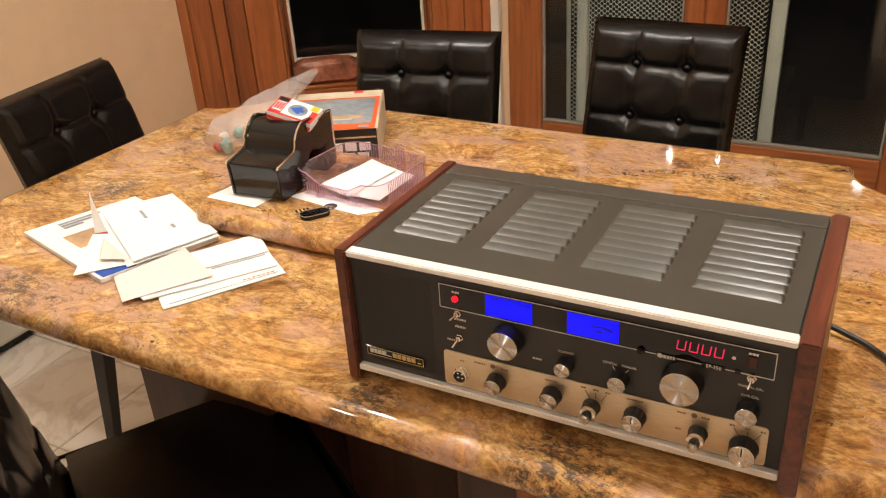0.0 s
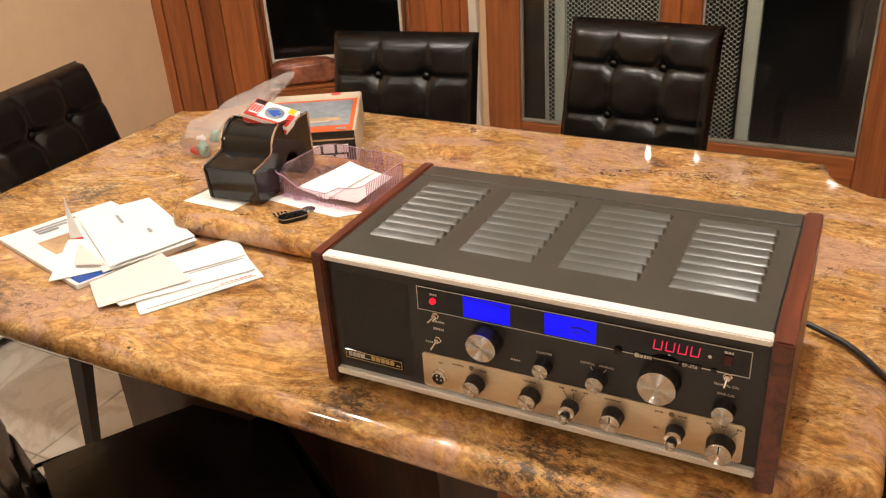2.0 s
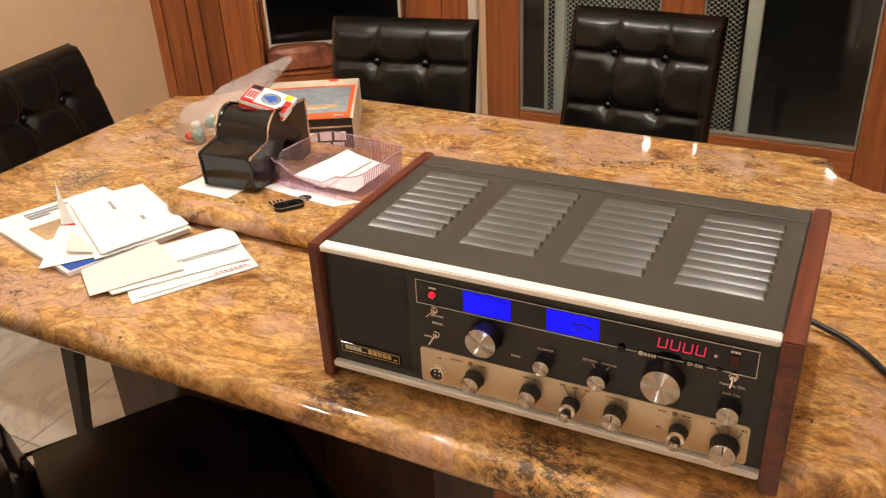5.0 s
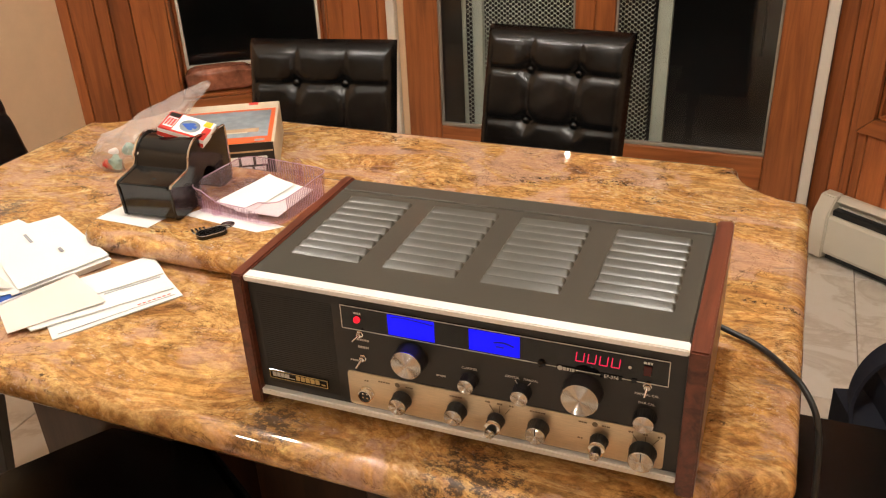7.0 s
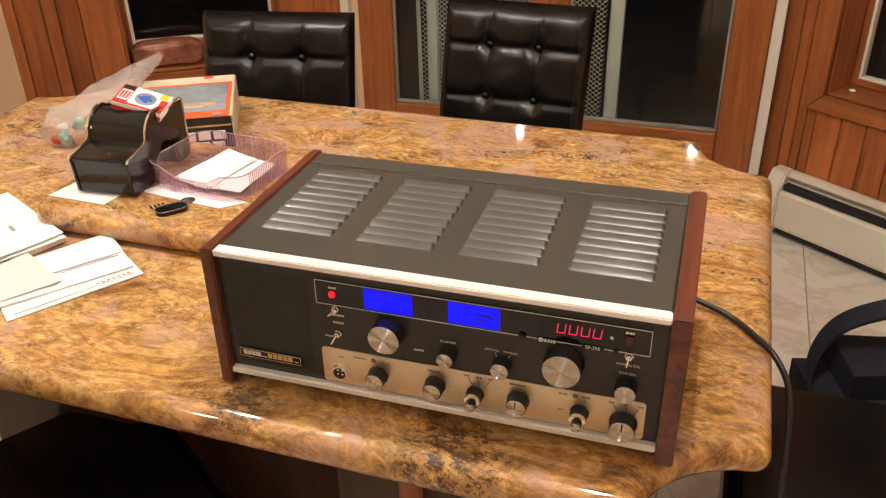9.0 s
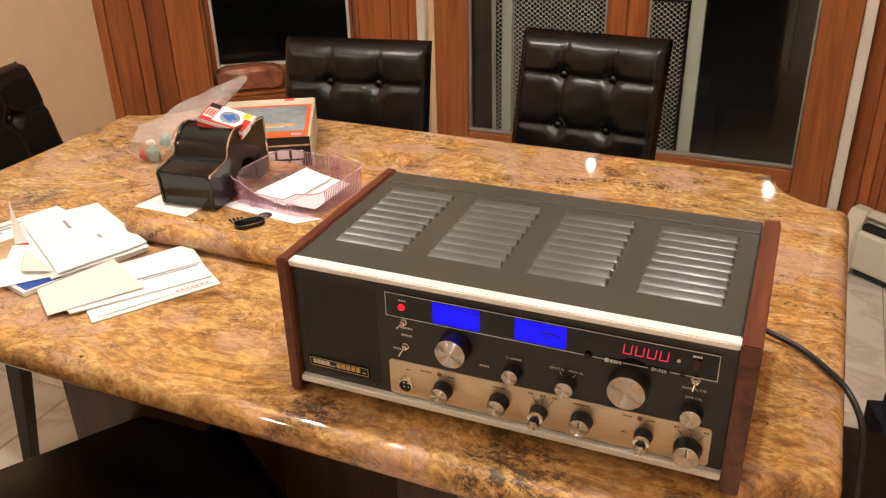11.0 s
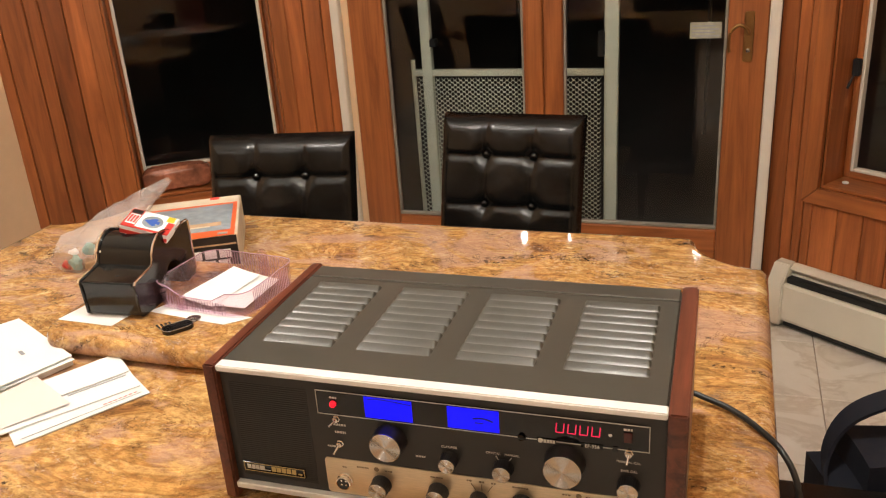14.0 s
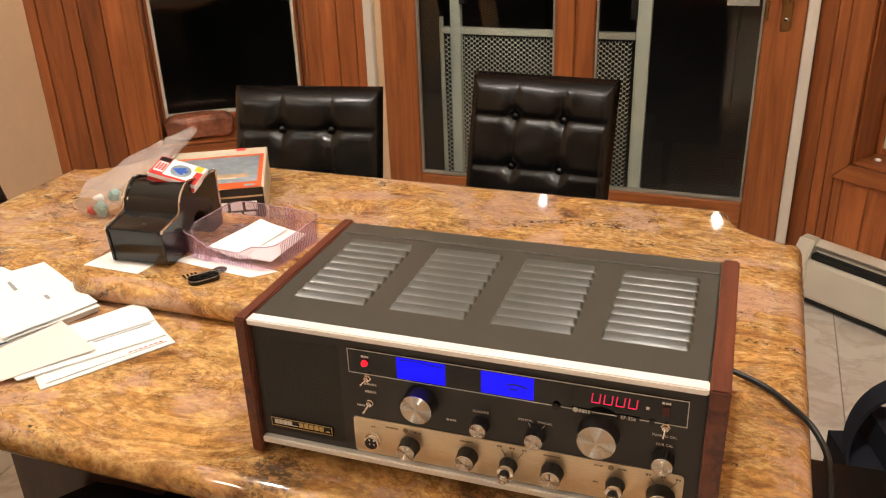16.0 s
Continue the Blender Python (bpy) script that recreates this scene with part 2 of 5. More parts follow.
FACE = plain("black_anodised_panel", (0.025, 0.024, 0.022), 0.42, spread=0.06, scale=300, bump=0.04)
ALU = plain("satin_aluminium", (0.93, 0.92, 0.90), 0.42, 0.3, spread=0.05, scale=200, bump=0.03)
PLATE = brushed("champagne_aluminium", (0.80, 0.69, 0.52), 0.36, (1, 14, 14))
SPUN = spun()
CHROME = plain("chrome", (0.80, 0.78, 0.75), 0.12, 1.0, spread=0.03, bump=0)
KNOB = plain("black_knob_plastic", (0.014, 0.013, 0.013), 0.38, spread=0.1)
GLOSS = plain("black_display_glass", (0.004, 0.004, 0.005), 0.06, spread=0.05, bump=0)
PRINT = plain("white_print", (0.62, 0.60, 0.55), 0.6, spread=0.02, bump=0)
DARKPRINT = plain("brown_print", (0.20, 0.15, 0.09), 0.6, spread=0.02, bump=0)
GOLD = plain("gold_print", (0.55, 0.40, 0.16), 0.4, spread=0.05, bump=0)
BLUE = glow("blue_meter_light", (0.002, 0.0015, 1.0), 1.05)
BLUEMARK = plain("dark_blue_scale", (0.0, 0.0, 0.12), 0.5, bump=0)
REDLED = glow("red_lamp", (1.0, 0.012, 0.03), 1.3)
DIGIT = glow("red_digit", (1.0, 0.015, 0.09), 0.9)
DARKRED = plain("unlit_red_lens", (0.06, 0.006, 0.004), 0.15, bump=0)
BULB = glow("warm_lamp_disc", WARM, 30.0)
PENDANT_BULB = glow("warm_pendant_bulb", WARM, 1000.0)
RUBBER = plain("black_rubber_cord", (0.014, 0.014, 0.014), 0.42)
PAPER = plain("white_paper", (0.88, 0.88, 0.87), 0.8, spread=0.02, bump=0.03)
PAPER2 = plain("cream_envelope_paper", (0.84, 0.72, 0.68), 0.8, spread=0.02, bump=0.03)
GREYINK = plain("grey_ink", (0.32, 0.33, 0.36), 0.8, bump=0)
NAVYINK = plain("navy_ink", (0.035, 0.06, 0.13), 0.6, bump=0)
BLUEINK = plain("blue_ink", (0.02, 0.09, 0.42), 0.6, bump=0)
REDINK = plain("red_ink", (0.62, 0.035, 0.025), 0.5, bump=0)
ORANGEINK = plain("orange_print", (0.75, 0.12, 0.03), 0.45, bump=0)
SKYINK = plain("grey_blue_print", (0.25, 0.29, 0.33), 0.45, spread=0.4, scale=60, bump=0)
SANDINK = plain("tan_print", (0.5, 0.33, 0.19), 0.5, spread=0.4, scale=70, bump=0)
YELLOWINK = plain("yellow_print", (0.75, 0.6, 0.02), 0.5, bump=0)
CARD = plain("worn_cream_card", (0.62, 0.54, 0.42), 0.6, spread=0.2)
BLACKCARD = plain("black_printed_card", (0.018, 0.015, 0.014), 0.3, spread=0.2)
SHINY = plain("glossy_black_plastic", (0.008, 0.008, 0.008), 0.13, spread=0.1, scale=15, bump=0.04)
PINK = glass("pink_clear_plastic", (0.97, 0.88, 0.93), 0.05, 1.5, 0.06)
PINKRIB = plain("mauve_plastic", (0.46, 0.29, 0.38), 0.2, spread=0.1, bump=0)
BAGFILM = glass("crinkled_clear_film", (0.93, 0.89, 0.88), 0.15, 1.35, 0.22)
STEEL = plain("worn_steel", (0.5, 0.5, 0.5), 0.25, 1.0)
NAVY = plain("navy_nylon", (0.006, 0.008, 0.018), 0.85, spread=0.2, scale=500, bump=0.3)
BRICK = plain("brown_wrapped_loaf", (0.36, 0.13, 0.075), 0.25, spread=0.6, scale=60, bump=1.0)
BRASS = plain("aged_brass", (0.34, 0.20, 0.08), 0.35, 1.0, spread=0.2)
FADED = plain("faded_sticker", (0.34, 0.34, 0.27), 0.6, spread=0.3, scale=90)
TEAL = plain("teal_print", (0.25, 0.5, 0.46), 0.5, spread=0.3)

# ---- building helpers ----


def part(name, bm, mat, parent=None, label="", smooth=True, sharp=38):
    me = bpy.data.meshes.new(name)
    bmesh.ops.recalc_face_normals(bm, faces=bm.faces)
    bm.to_mesh(me)
    bm.free()
    for f in me.polygons:
        f.use_smooth = smooth and f.normal.z < 0.9999
    me.materials.append(mat)
    if smooth:
        me.set_sharp_from_angle(angle=radians(sharp))
    ob = new(name, me)
    if parent is not None:
        ob.parent = parent
    if label:
        ob["label"] = label
    return ob


def thing(name, label, category, group="", kind="", m=None):
    ob = new(name)
    ob.empty_display_size = 0.05
    if m is not None:
        ob.matrix_world = m
    return tagged(ob, label, category, group, kind)


def box(x0, x1, y0, y1, z0, z1, r=0.0, seg=2, bm=None, m=None):
    bm = bm or bmesh.new()
    made = bmesh.ops.create_cube(bm, size=1.0)["verts"]
    for v in made:
        v.co = Vector(((x0 + x1) / 2 + v.co.x * (x1 - x0), (y0 + y1) / 2 + v.co.y * (y1 - y0), (z0 + z1) / 2 + v.co.z * (z1 - z0)))
    if m is not None:
        bmesh.ops.transform(bm, matrix=m, verts=made)
    if r:
        edges = list({e for v in made for e in v.link_edges})
        bmesh.ops.bevel(bm, geom=edges, offset=r, segments=seg, affect="EDGES", clamp_overlap=True)
    return bm


def lathe(profile, m=None, n=40, bm=None):
    """A turned body: rows of (radius, height) about z."""
    bm = bm or bmesh.new()
    rings = []
    for r, z in profile:
        rings.append([bm.verts.new((r * math.cos(2 * math.pi * k / n), r * math.sin(2 * math.pi * k / n), z)) for k in range(n)])
    for a, b in zip(rings, rings[1:]):
        for k in range(n):
            bm.faces.new((a[k], a[(k + 1) % n], b[(k + 1) % n], b[k]))
    bm.faces.new(rings[0][::-1])
    bm.faces.new(rings[-1])
    if m is not None:
        bmesh.ops.transform(bm, matrix=m, verts=[v for ring in rings for v in ring])
    return bm


def prism(outline, z0, z1, m=None, bm=None):
    """An outline in x and y raised from z0 to z1."""
    bm = bm or bmesh.new()
    a = [bm.verts.new((x, y, z0)) for x, y in outline]
    b = [bm.verts.new((x, y, z1)) for x, y in outline]
    n = len(a)
    for k in range(n):
        bm.faces.new((a[k], a[(k + 1) % n], b[(k + 1) % n], b[k]))
    bm.faces.new(a[::-1])
    bm.faces.new(b)
    if m is not None:
        bmesh.ops.transform(bm, matrix=m, verts=a + b)
    return bm


def tube(points, radius, n=10, bm=None, closed=False):
    """A round rod along smooth points."""
    bm = bm or bmesh.new()
    pts = [Vector(p) for p in points]
    rings = []
    for k, p in enumerate(pts):
        a, b = pts[max(k - 1, 0)], pts[min(k + 1, len(pts) - 1)]
        if closed:
            a, b = pts[k - 1], pts[(k + 1) % len(pts)]
        d = (b - a).normalized()
        side = d.cross(Vector((0, 0, 1)) if abs(d.z) < 0.9 else Vector((1, 0, 0))).normalized()
        up = side.cross(d)
        rings.append([bm.verts.new(p + radius * (math.cos(2 * math.pi * j / n) * side + math.sin(2 * math.pi * j / n) * up)) for j in range(n)])
    pairs = list(zip(rings, rings[1:])) + ([(rings[-1], rings[0])] if closed else [])
    for a, b in pairs:
        for j in range(n):
            bm.faces.new((a[j], a[(j + 1) % n], b[(j + 1) % n], b[j]))
    if not closed:
        bm.faces.new(rings[0][::-1])
        bm.faces.new(rings[-1])
    return bm


def spline(points, per=8):
    """A smooth line through points."""
    p = [Vector(q) for q in points]
    p = [2 * p[0] - p[1]] + p + [2 * p[-1] - p[-2]]
    out = []
    for a, b, c, d in zip(p, p[1:], p[2:], p[3:]):
        for k in range(per):
            t = k / per
            out.append(0.5 * (2 * b + (c - a) * t + (2 * a - 5 * b + 4 * c - d) * t * t + (3 * b - a - 3 * c + d) * t ** 3))
    out.append(p[-2])
    return out


def offset(outline, d):
    """An outline, counter-clockwise, drawn in by d."""
    n, out = len(outline), []
    for k in range(n):
        p, a, b = Vector(outline[k]), Vector(outline[k - 1]), Vector(outline[(k + 1) % n])
        e, f = (p - a).normalized(), (b - p).normalized()
        nrm = Vector((-(e.y + f.y), e.x + f.x))
        nrm = nrm.normalized() if nrm.length > 1e-6 else Vector((-e.y, e.x))
        c = max(0.5, nrm.dot(Vector((-e.y, e.x))))
        out.append(tuple(p + nrm * d / c))
    return out


def slab(outline, z0, z1, r, steps=6):
    """A slab with a half-round edge."""
    bm, rings = bmesh.new(), []
    mid, half = (z0 + z1) / 2, (z1 - z0) / 2
    levels = [(r * (1 - math.cos(a)), mid + half * math.sin(a)) for a in (math.pi * (k / (2 * steps) - 0.5) for k in range(2 * steps + 1))]
    for d, z in levels:
        rings.append([bm.verts.new((x, y, z)) for x, y in offset(outline, d)])
    n = len(outline)
    for a, b in zip(rings, rings[1:]):
        for k in range(n):
            bm.faces.new((a[k], a[(k + 1) % n], b[(k + 1) % n], b[k]))
    bm.faces.new(rings[0][::-1])
    # the polished face has corners of its own, so that it mirrors like a plane
    top = bm.faces.new([bm.verts.new(v.co) for v in rings[-1]])
    bmesh.ops.triangulate(bm, faces=[top], ngon_method="BEAUTY")
    return bm


def words(name, text, size, m, mat, parent, label="", depth=0.0002, align="CENTER"):
    cu = bpy.data.curves.new(name, "FONT")
    cu.body, cu.size, cu.extrude, cu.align_x, cu.align_y = text, size, depth, align, "CENTER"
    tmp = bpy.data.objects.new(name, cu)
    scene.collection.objects.link(tmp)
    bpy.context.view_layer.update()
    me = bpy.data.meshes.new_from_object(tmp.evaluated_get(bpy.context.evaluated_depsgraph_get()))
    bpy.data.objects.remove(tmp)
    me.transform(m)
    me.materials.clear()
    me.materials.append(mat)
    ob = new(name, me)
    ob.parent = parent
    if label:
        ob["label"] = label
    return ob


def setting(name, bm, mat, label, category, parent=None, smooth=False):
    return tagged(part(name, bm, mat, parent, smooth=smooth), label, category, kind="structure")


FRONT = Matrix.Rotation(radians(90), 4, "X")  # lays x, y into the plane of x and z, facing -y

# ---- the room ----
setting("floor", box(-1.9, 1.9, -3.7, 2.3, -0.06, -0.004), GROUT, "grey tile grout of the dining room floor", "floor")
FLOOR = bpy.data.objects["floor"]
setting("ceiling", box(-1.9, 1.9, -3.7, 2.4, CEILING, CEILING + 0.08), CEIL, "flat white painted ceiling", "ceiling")
setting("wall_west", box(-1.82, -1.72, -3.6, 1.485, -0.05, CEILING), PAINT, "plain peach painted wall", "wall")
setting("wall_east", box(1.54, 1.64, -3.6, 1.48, -0.05, CEILING), PAINT, "plain peach painted wall", "wall")
setting("wall_south", box(-1.82, 1.64, -3.7, -3.6, -0.05, CEILING), PAINT, "plain peach painted wall behind the table", "wall")


def bay(name, start, end, low, w0, w1, sash, boards, label):
    """A slanting wall with a window set deep in it: x runs along it from the door's corner, y points into the room."""
    a, b = Vector((*start, 0)), Vector((*end, 0))
    d = (b - a).normalized()
    inward = Vector((d.y, -d.x, 0))
    if inward.y > 0:
        inward = -inward
    m = Matrix(((d.x, inward.x, 0, a.x), (d.y, inward.y, 0, a.y), (0, 0, 1, 0), (0, 0, 0, 1)))
    length = (b - a).length
    root = thing(name, label, "wall", kind="structure", m=m)
    top = 2.05
    # the wall behind the boards, with a real opening
    for x0, x1, z0, z1 in ((-0.02, w0, -0.05, CEILING), (w1, length + 0.06, -0.05, CEILING), (w0, w1, -0.05, low), (w0, w1, top, CEILING)):
        part("wall_core", box(x0, x1, -0.20, -0.014, z0, z1), DARKWOOD, root, smooth=False)
    for x0, x1, z0, z1 in boards:
        part("plank", box(x0 + 0.001, x1 - 0.001, -0.013, 0.0, z0, z1, 0.003, 1), CEDAR, root, smooth=False)
    win = thing("window_1" if "west" in name else "window_2", "dark window deep in a cedar frame with a white inner edge", "window", kind="structure", m=m)
    # jambs and inner sill
    for x0, x1 in ((w0, w0 + 0.008), (w1 - 0.008, w1)):
        part("jamb", box(x0, x1, -0.16, -0.001, low, top, 0.001, 1), CEDAR_TRIM, win, smooth=False)
    part("window_sill", box(w0 + 0.0085, w1 - 0.0085, -0.16, 0.004, low, low + 0.010, 0.002, 1), CEDAR_FLAT, win, smooth=False)
    # wooden sash, then the white edge and the glass
    s0, s1, sb = w0 + 0.009, w1 - 0.009, low + 0.011
    for x0, x1 in ((s0, s0 + sash), (s1 - sash, s1)):
        part("sash", box(x0, x1, -0.14, -0.105, sb, top, 0.003, 1), CEDAR_TRIM, win, smooth=False)
    foot = 0.020 if "east" in name else 0.062
    part("sash", box(s0 + sash, s1 - sash, -0.14, -0.105, sb, sb + foot, 0.003, 1), CEDAR_FLAT, win, smooth=False)
    f0, f1, fb, f = s0 + sash, s1 - sash, sb + foot, 0.010
    for x0, x1, z0, z1 in ((f0, f0 + f, fb, top), (f1 - f, f1, fb, top), (f0 + f, f1 - f, fb, fb + f)):
        part("window_frame", box(x0, x1, -0.135, -0.110, z0, z1, 0.002, 1), WHITETRIM, win, "thin white inner edge", smooth=False)
    pane = part("pane", box(f0 + f, f1 - f, -0.126, -0.122, fb + f, top), GLASS, win, "dark clear glass", smooth=False)
    pane.visible_shadow = False
    # mitred casing: each board's ends are cut at 45 degrees
    c, lo = 0.050, low
    sides = [[(w0 - c, lo - c), (w0, lo), (w0, top + 0.06), (w0 - c, top + 0.06)], [(w1, lo), (w1 + c, lo - c), (w1 + c, top + 0.06), (w1, top + 0.06)], [(w0 - c + 0.001, lo - c - 0.001), (w1 + c - 0.001, lo - c - 0.001), (w1 - 0.001, lo - 0.001), (w0 + 0.001, lo - 0.001)]]
    turn = Matrix(((1, 0, 0, 0), (0, 0, 1, 0), (0, 1, 0, 0), (0, 0, 0, 1)))
    for k, outline in enumerate(sides):
        bm = prism(outline, 0.0005, 0.018, turn)
        bmesh.ops.bevel(bm, geom=bm.edges[:], offset=0.0015, segments=1, affect="EDGES")
        part("window_casing", bm, CEDAR_FLAT if k == 2 else CEDAR_TRIM, win, smooth=False)
    part("window_casing", box(w0, w1, 0.0005, 0.018, top, top + 0.06, 0.003, 1), CEDAR_FLAT, win, smooth=False)
    return root, win, m


def boards_of(edges, z0, z1):
    return [(a, b, z0, z1) for a, b in zip(edges, edges[1:])]


west_boards = boards_of([0.03, 0.076, 0.139, 0.203], 0.0, CEILING) + boards_of([0.80, 0.894, 0.962, 1.006, 1.085, 1.12], 0.0, CEILING) + boards_of([0.204 + 0.0745 * k for k in range(9)], 0.0, 0.408)
_, _, M_WEST = bay("wall_bay_west", (-0.80, 2.12), (-1.72, 1.48), 0.455, 0.252, 0.781, 0.012, west_boards, "slanting wall of upright cedar boards round a window")
east_boards = boards_of([0.004, 0.062, 0.100, 0.129], 0.0, CEILING) + boards_of([0.130, 0.160, 0.242, 0.321, 0.40, 0.48, 0.56, 0.64, 0.72, 0.80], 0.0, 0.422) + boards_of([0.801, 0.88, 0.96, 1.04, 1.12], 0.0, CEILING)
_, win_east, M_EAST = bay("wall_bay_east", (0.62, 2.12), (1.54, 1.48), 0.475, 0.180, 0.75, 0.018, east_boards, "slanting wall of upright cedar boards round a window")
latch = part("latch", box(0.190, 0.212, -0.104, -0.085, 0.80, 0.85, 0.003, 2), BLACKGAP, win_east, "dark metal window latch")
part("lever", tube([(0.200, -0.088, 0.81), (0.196, -0.075, 0.785), (0.190, -0.072, 0.765)], 0.004, 8), BLACKGAP, latch)
pebble = thing("pebble", "small white pebble lying on the cedar window sill", "pebble", m=M_EAST @ pose(0.232, -0.045, 0.4855))
bm = bmesh.new()
bmesh.ops.create_icosphere(bm, subdivisions=2, radius=1)
for v in bm.verts:
    v.co = Vector((v.co.x * 0.011, v.co.y * 0.008, v.co.z * 0.005 + 0.005))
part("stone", bm, PAPER, pebble)

# the wall of the glass doors
DOOR_Y = 2.12
setting("wall_north", box(-0.84, 0.66, DOOR_Y - 0.02, DOOR_Y + 0.12, 2.06, CEILING), CEDAR_FLAT, "cedar wall above the glass doors", "wall")
for x0, x1 in ((-0.835, -0.803), (0.590, 0.622)):
    setting("trim", box(x0, x1, DOOR_Y - 0.035, DOOR_Y + 0.08, 0.0, 2.06, 0.003, 1), WHITETRIM, "off-white painted trim beside the glass doors", "trim")
# the trim's shaded half: set back, with its shade put into a peach colour
setting("trim", box(-0.802, -0.775, DOOR_Y - 0.012, DOOR_Y + 0.08, 0.0, 2.06, 0.003, 1), PAINT, "shaded half of the off-white trim, coloured peach for its shade", "trim")
door = thing("door_1", "cedar framed double glass door onto the dark outside, closed", "door", kind="structure")
door.location = (0, DOOR_Y, 0)
for x0, x1 in ((-0.774, -0.648), (-0.160, -0.096), (-0.094, -0.030), (0.473, 0.589)):
    part("door_stile", box(x0, x1, -0.02, 0.03, 0.02, 2.055, 0.004, 1), CEDAR_TRIM, door, smooth=False)
for x0, x1 in ((-0.647, -0.161), (-0.029, 0.472)):
    part("door_rail", box(x0, x1, -0.018, 0.028, 0.02, 0.285, 0.004, 1), CEDAR_FLAT, door, smooth=False)
    part("door_rail", box(x0, x1, -0.018, 0.028, 1.93, 2.055, 0.004, 1), CEDAR_FLAT, door, smooth=False)
    for z0, z1 in ((0.286, 0.298), (1.918, 1.929)):
        part("glazing_bead", box(x0, x1, -0.012, 0.004, z0, z1, 0.002, 1), BEAD, door, "thin grey glazing strip", smooth=False)
    for p0, p1 in ((x0, x0 + 0.008), (x1 - 0.008, x1)):
        part("glazing_bead", box(p0, p1, -0.012, 0.004, 0.299, 1.917, 0.002, 1), BEAD, door, "thin grey glazing strip", smooth=False)
    pane = part("pane", box(x0, x1, 0.006, 0.011, 0.286, 1.93), GLASS, door, "clear glass, black with night", smooth=False)
    pane.visible_shadow = False
part("escutcheon", box(0.520, 0.548, -0.024, -0.020, 0.84, 0.99, 0.006, 2), BRASS, door, "aged brass lock plate")
part("door_handle", tube(spline([(0.534, -0.024, 0.93), (0.534, -0.055, 0.93), (0.525, -0.062, 0.945), (0.505, -0.062, 0.955), (0.482, -0.060, 0.935), (0.478, -0.056, 0.90), (0.480, -0.054, 0.875)]), 0.005), BRASS, door, "curved brass lever")
part("keyhole", lathe([(0.006, 0), (0.006, 0.004), (0.003, 0.005)], Matrix.Translation((0.534, -0.024, 0.875)) @ FRONT, 16), STEEL, door)
part("sticker", box(0.362, 0.455, 0.003, 0.0055, 0.908, 0.957), FADED, door, "small faded sticker on the glass", smooth=False)
for k in range(4):
    part("sticker_line", box(0.368, 0.448 - 0.012 * (k % 2), 0.002, 0.0028, 0.914 + k * 0.010, 0.918 + k * 0.010), GREYINK, door, smooth=False)
setting("threshold", box(-0.774, 0.589, DOOR_Y - 0.04, DOOR_Y + 0.12, -0.004, 0.019, 0.004, 1), CEDAR_FLAT, "cedar door sill", "threshold")

# outside in the dark
setting("ground", box(-14, 14, 2.28, 26, -0.3, -0.12), OUTSIDE, "dark deck outside at night", "ground")
# unseen lamps, added so the granite glints where the door would mirror the pendants
POST = plain("black_glint_post", (0.01, 0.01, 0.01), 0.6)
GLINT_BULB = glow("glint_bulb", WARM, 90.0)
for gx, gy, size in ((-0.835, 4.83, 0.022), (-0.52, 4.83, 0.010), (0.342, 4.82, 0.028)):
    ob = thing("garden_lamp", "unseen lamp on a thin post, added to put a glint on the table", "garden lamp", "lamps outside", m=pose(gx, gy, -0.12))
    part("post", tube([(0, 0, 0), (0, 0, 1.2), (0, 0, 2.485)], 0.012, 8), POST, ob)
    bm = bmesh.new()
    bmesh.ops.create_uvsphere(bm, u_segments=16, v_segments=10, radius=size)
    bmesh.ops.translate(bm, vec=(0, 0, 2.484 + size), verts=bm.verts)
    part("bulb", bm, GLINT_BULB, ob, "glowing round bulb")
screen = thing("metal_gate", "pale green metal gate with expanded mesh, standing outside the door", "gate")
screen.location = (0, 2.40, -0.12)
part("gate_post", box(-0.622, -0.582, -0.015, 0.015, 0, 2.2, 0.003, 1), GATE, screen)
part("gate_post", box(0.062, 0.112, -0.015, 0.015, 0, 2.2, 0.003, 1), GATE, screen)
part("edge_bar", tube([(-0.662, 0, 0.92), (-0.655, 0, 0.0)], 0.009, 8), GATE, screen)
part("top_rail", box(-0.655, 0.061, -0.012, 0.012, 0.86, 0.885, 0.003, 1), GATE, screen)
part("bottom_rail", box(-0.655, 0.061, -0.012, 0.012, 0.03, 0.06, 0.003, 1), GATE, screen)
part("latch", box(0.040, 0.064, -0.02, 0.01, 0.93, 1.02, 0.003, 1), BLACKGAP, screen)
part("latch", box(-0.585, -0.56, -0.02, 0.01, 0.97, 1.0, 0.003, 1), BLACKGAP, screen)


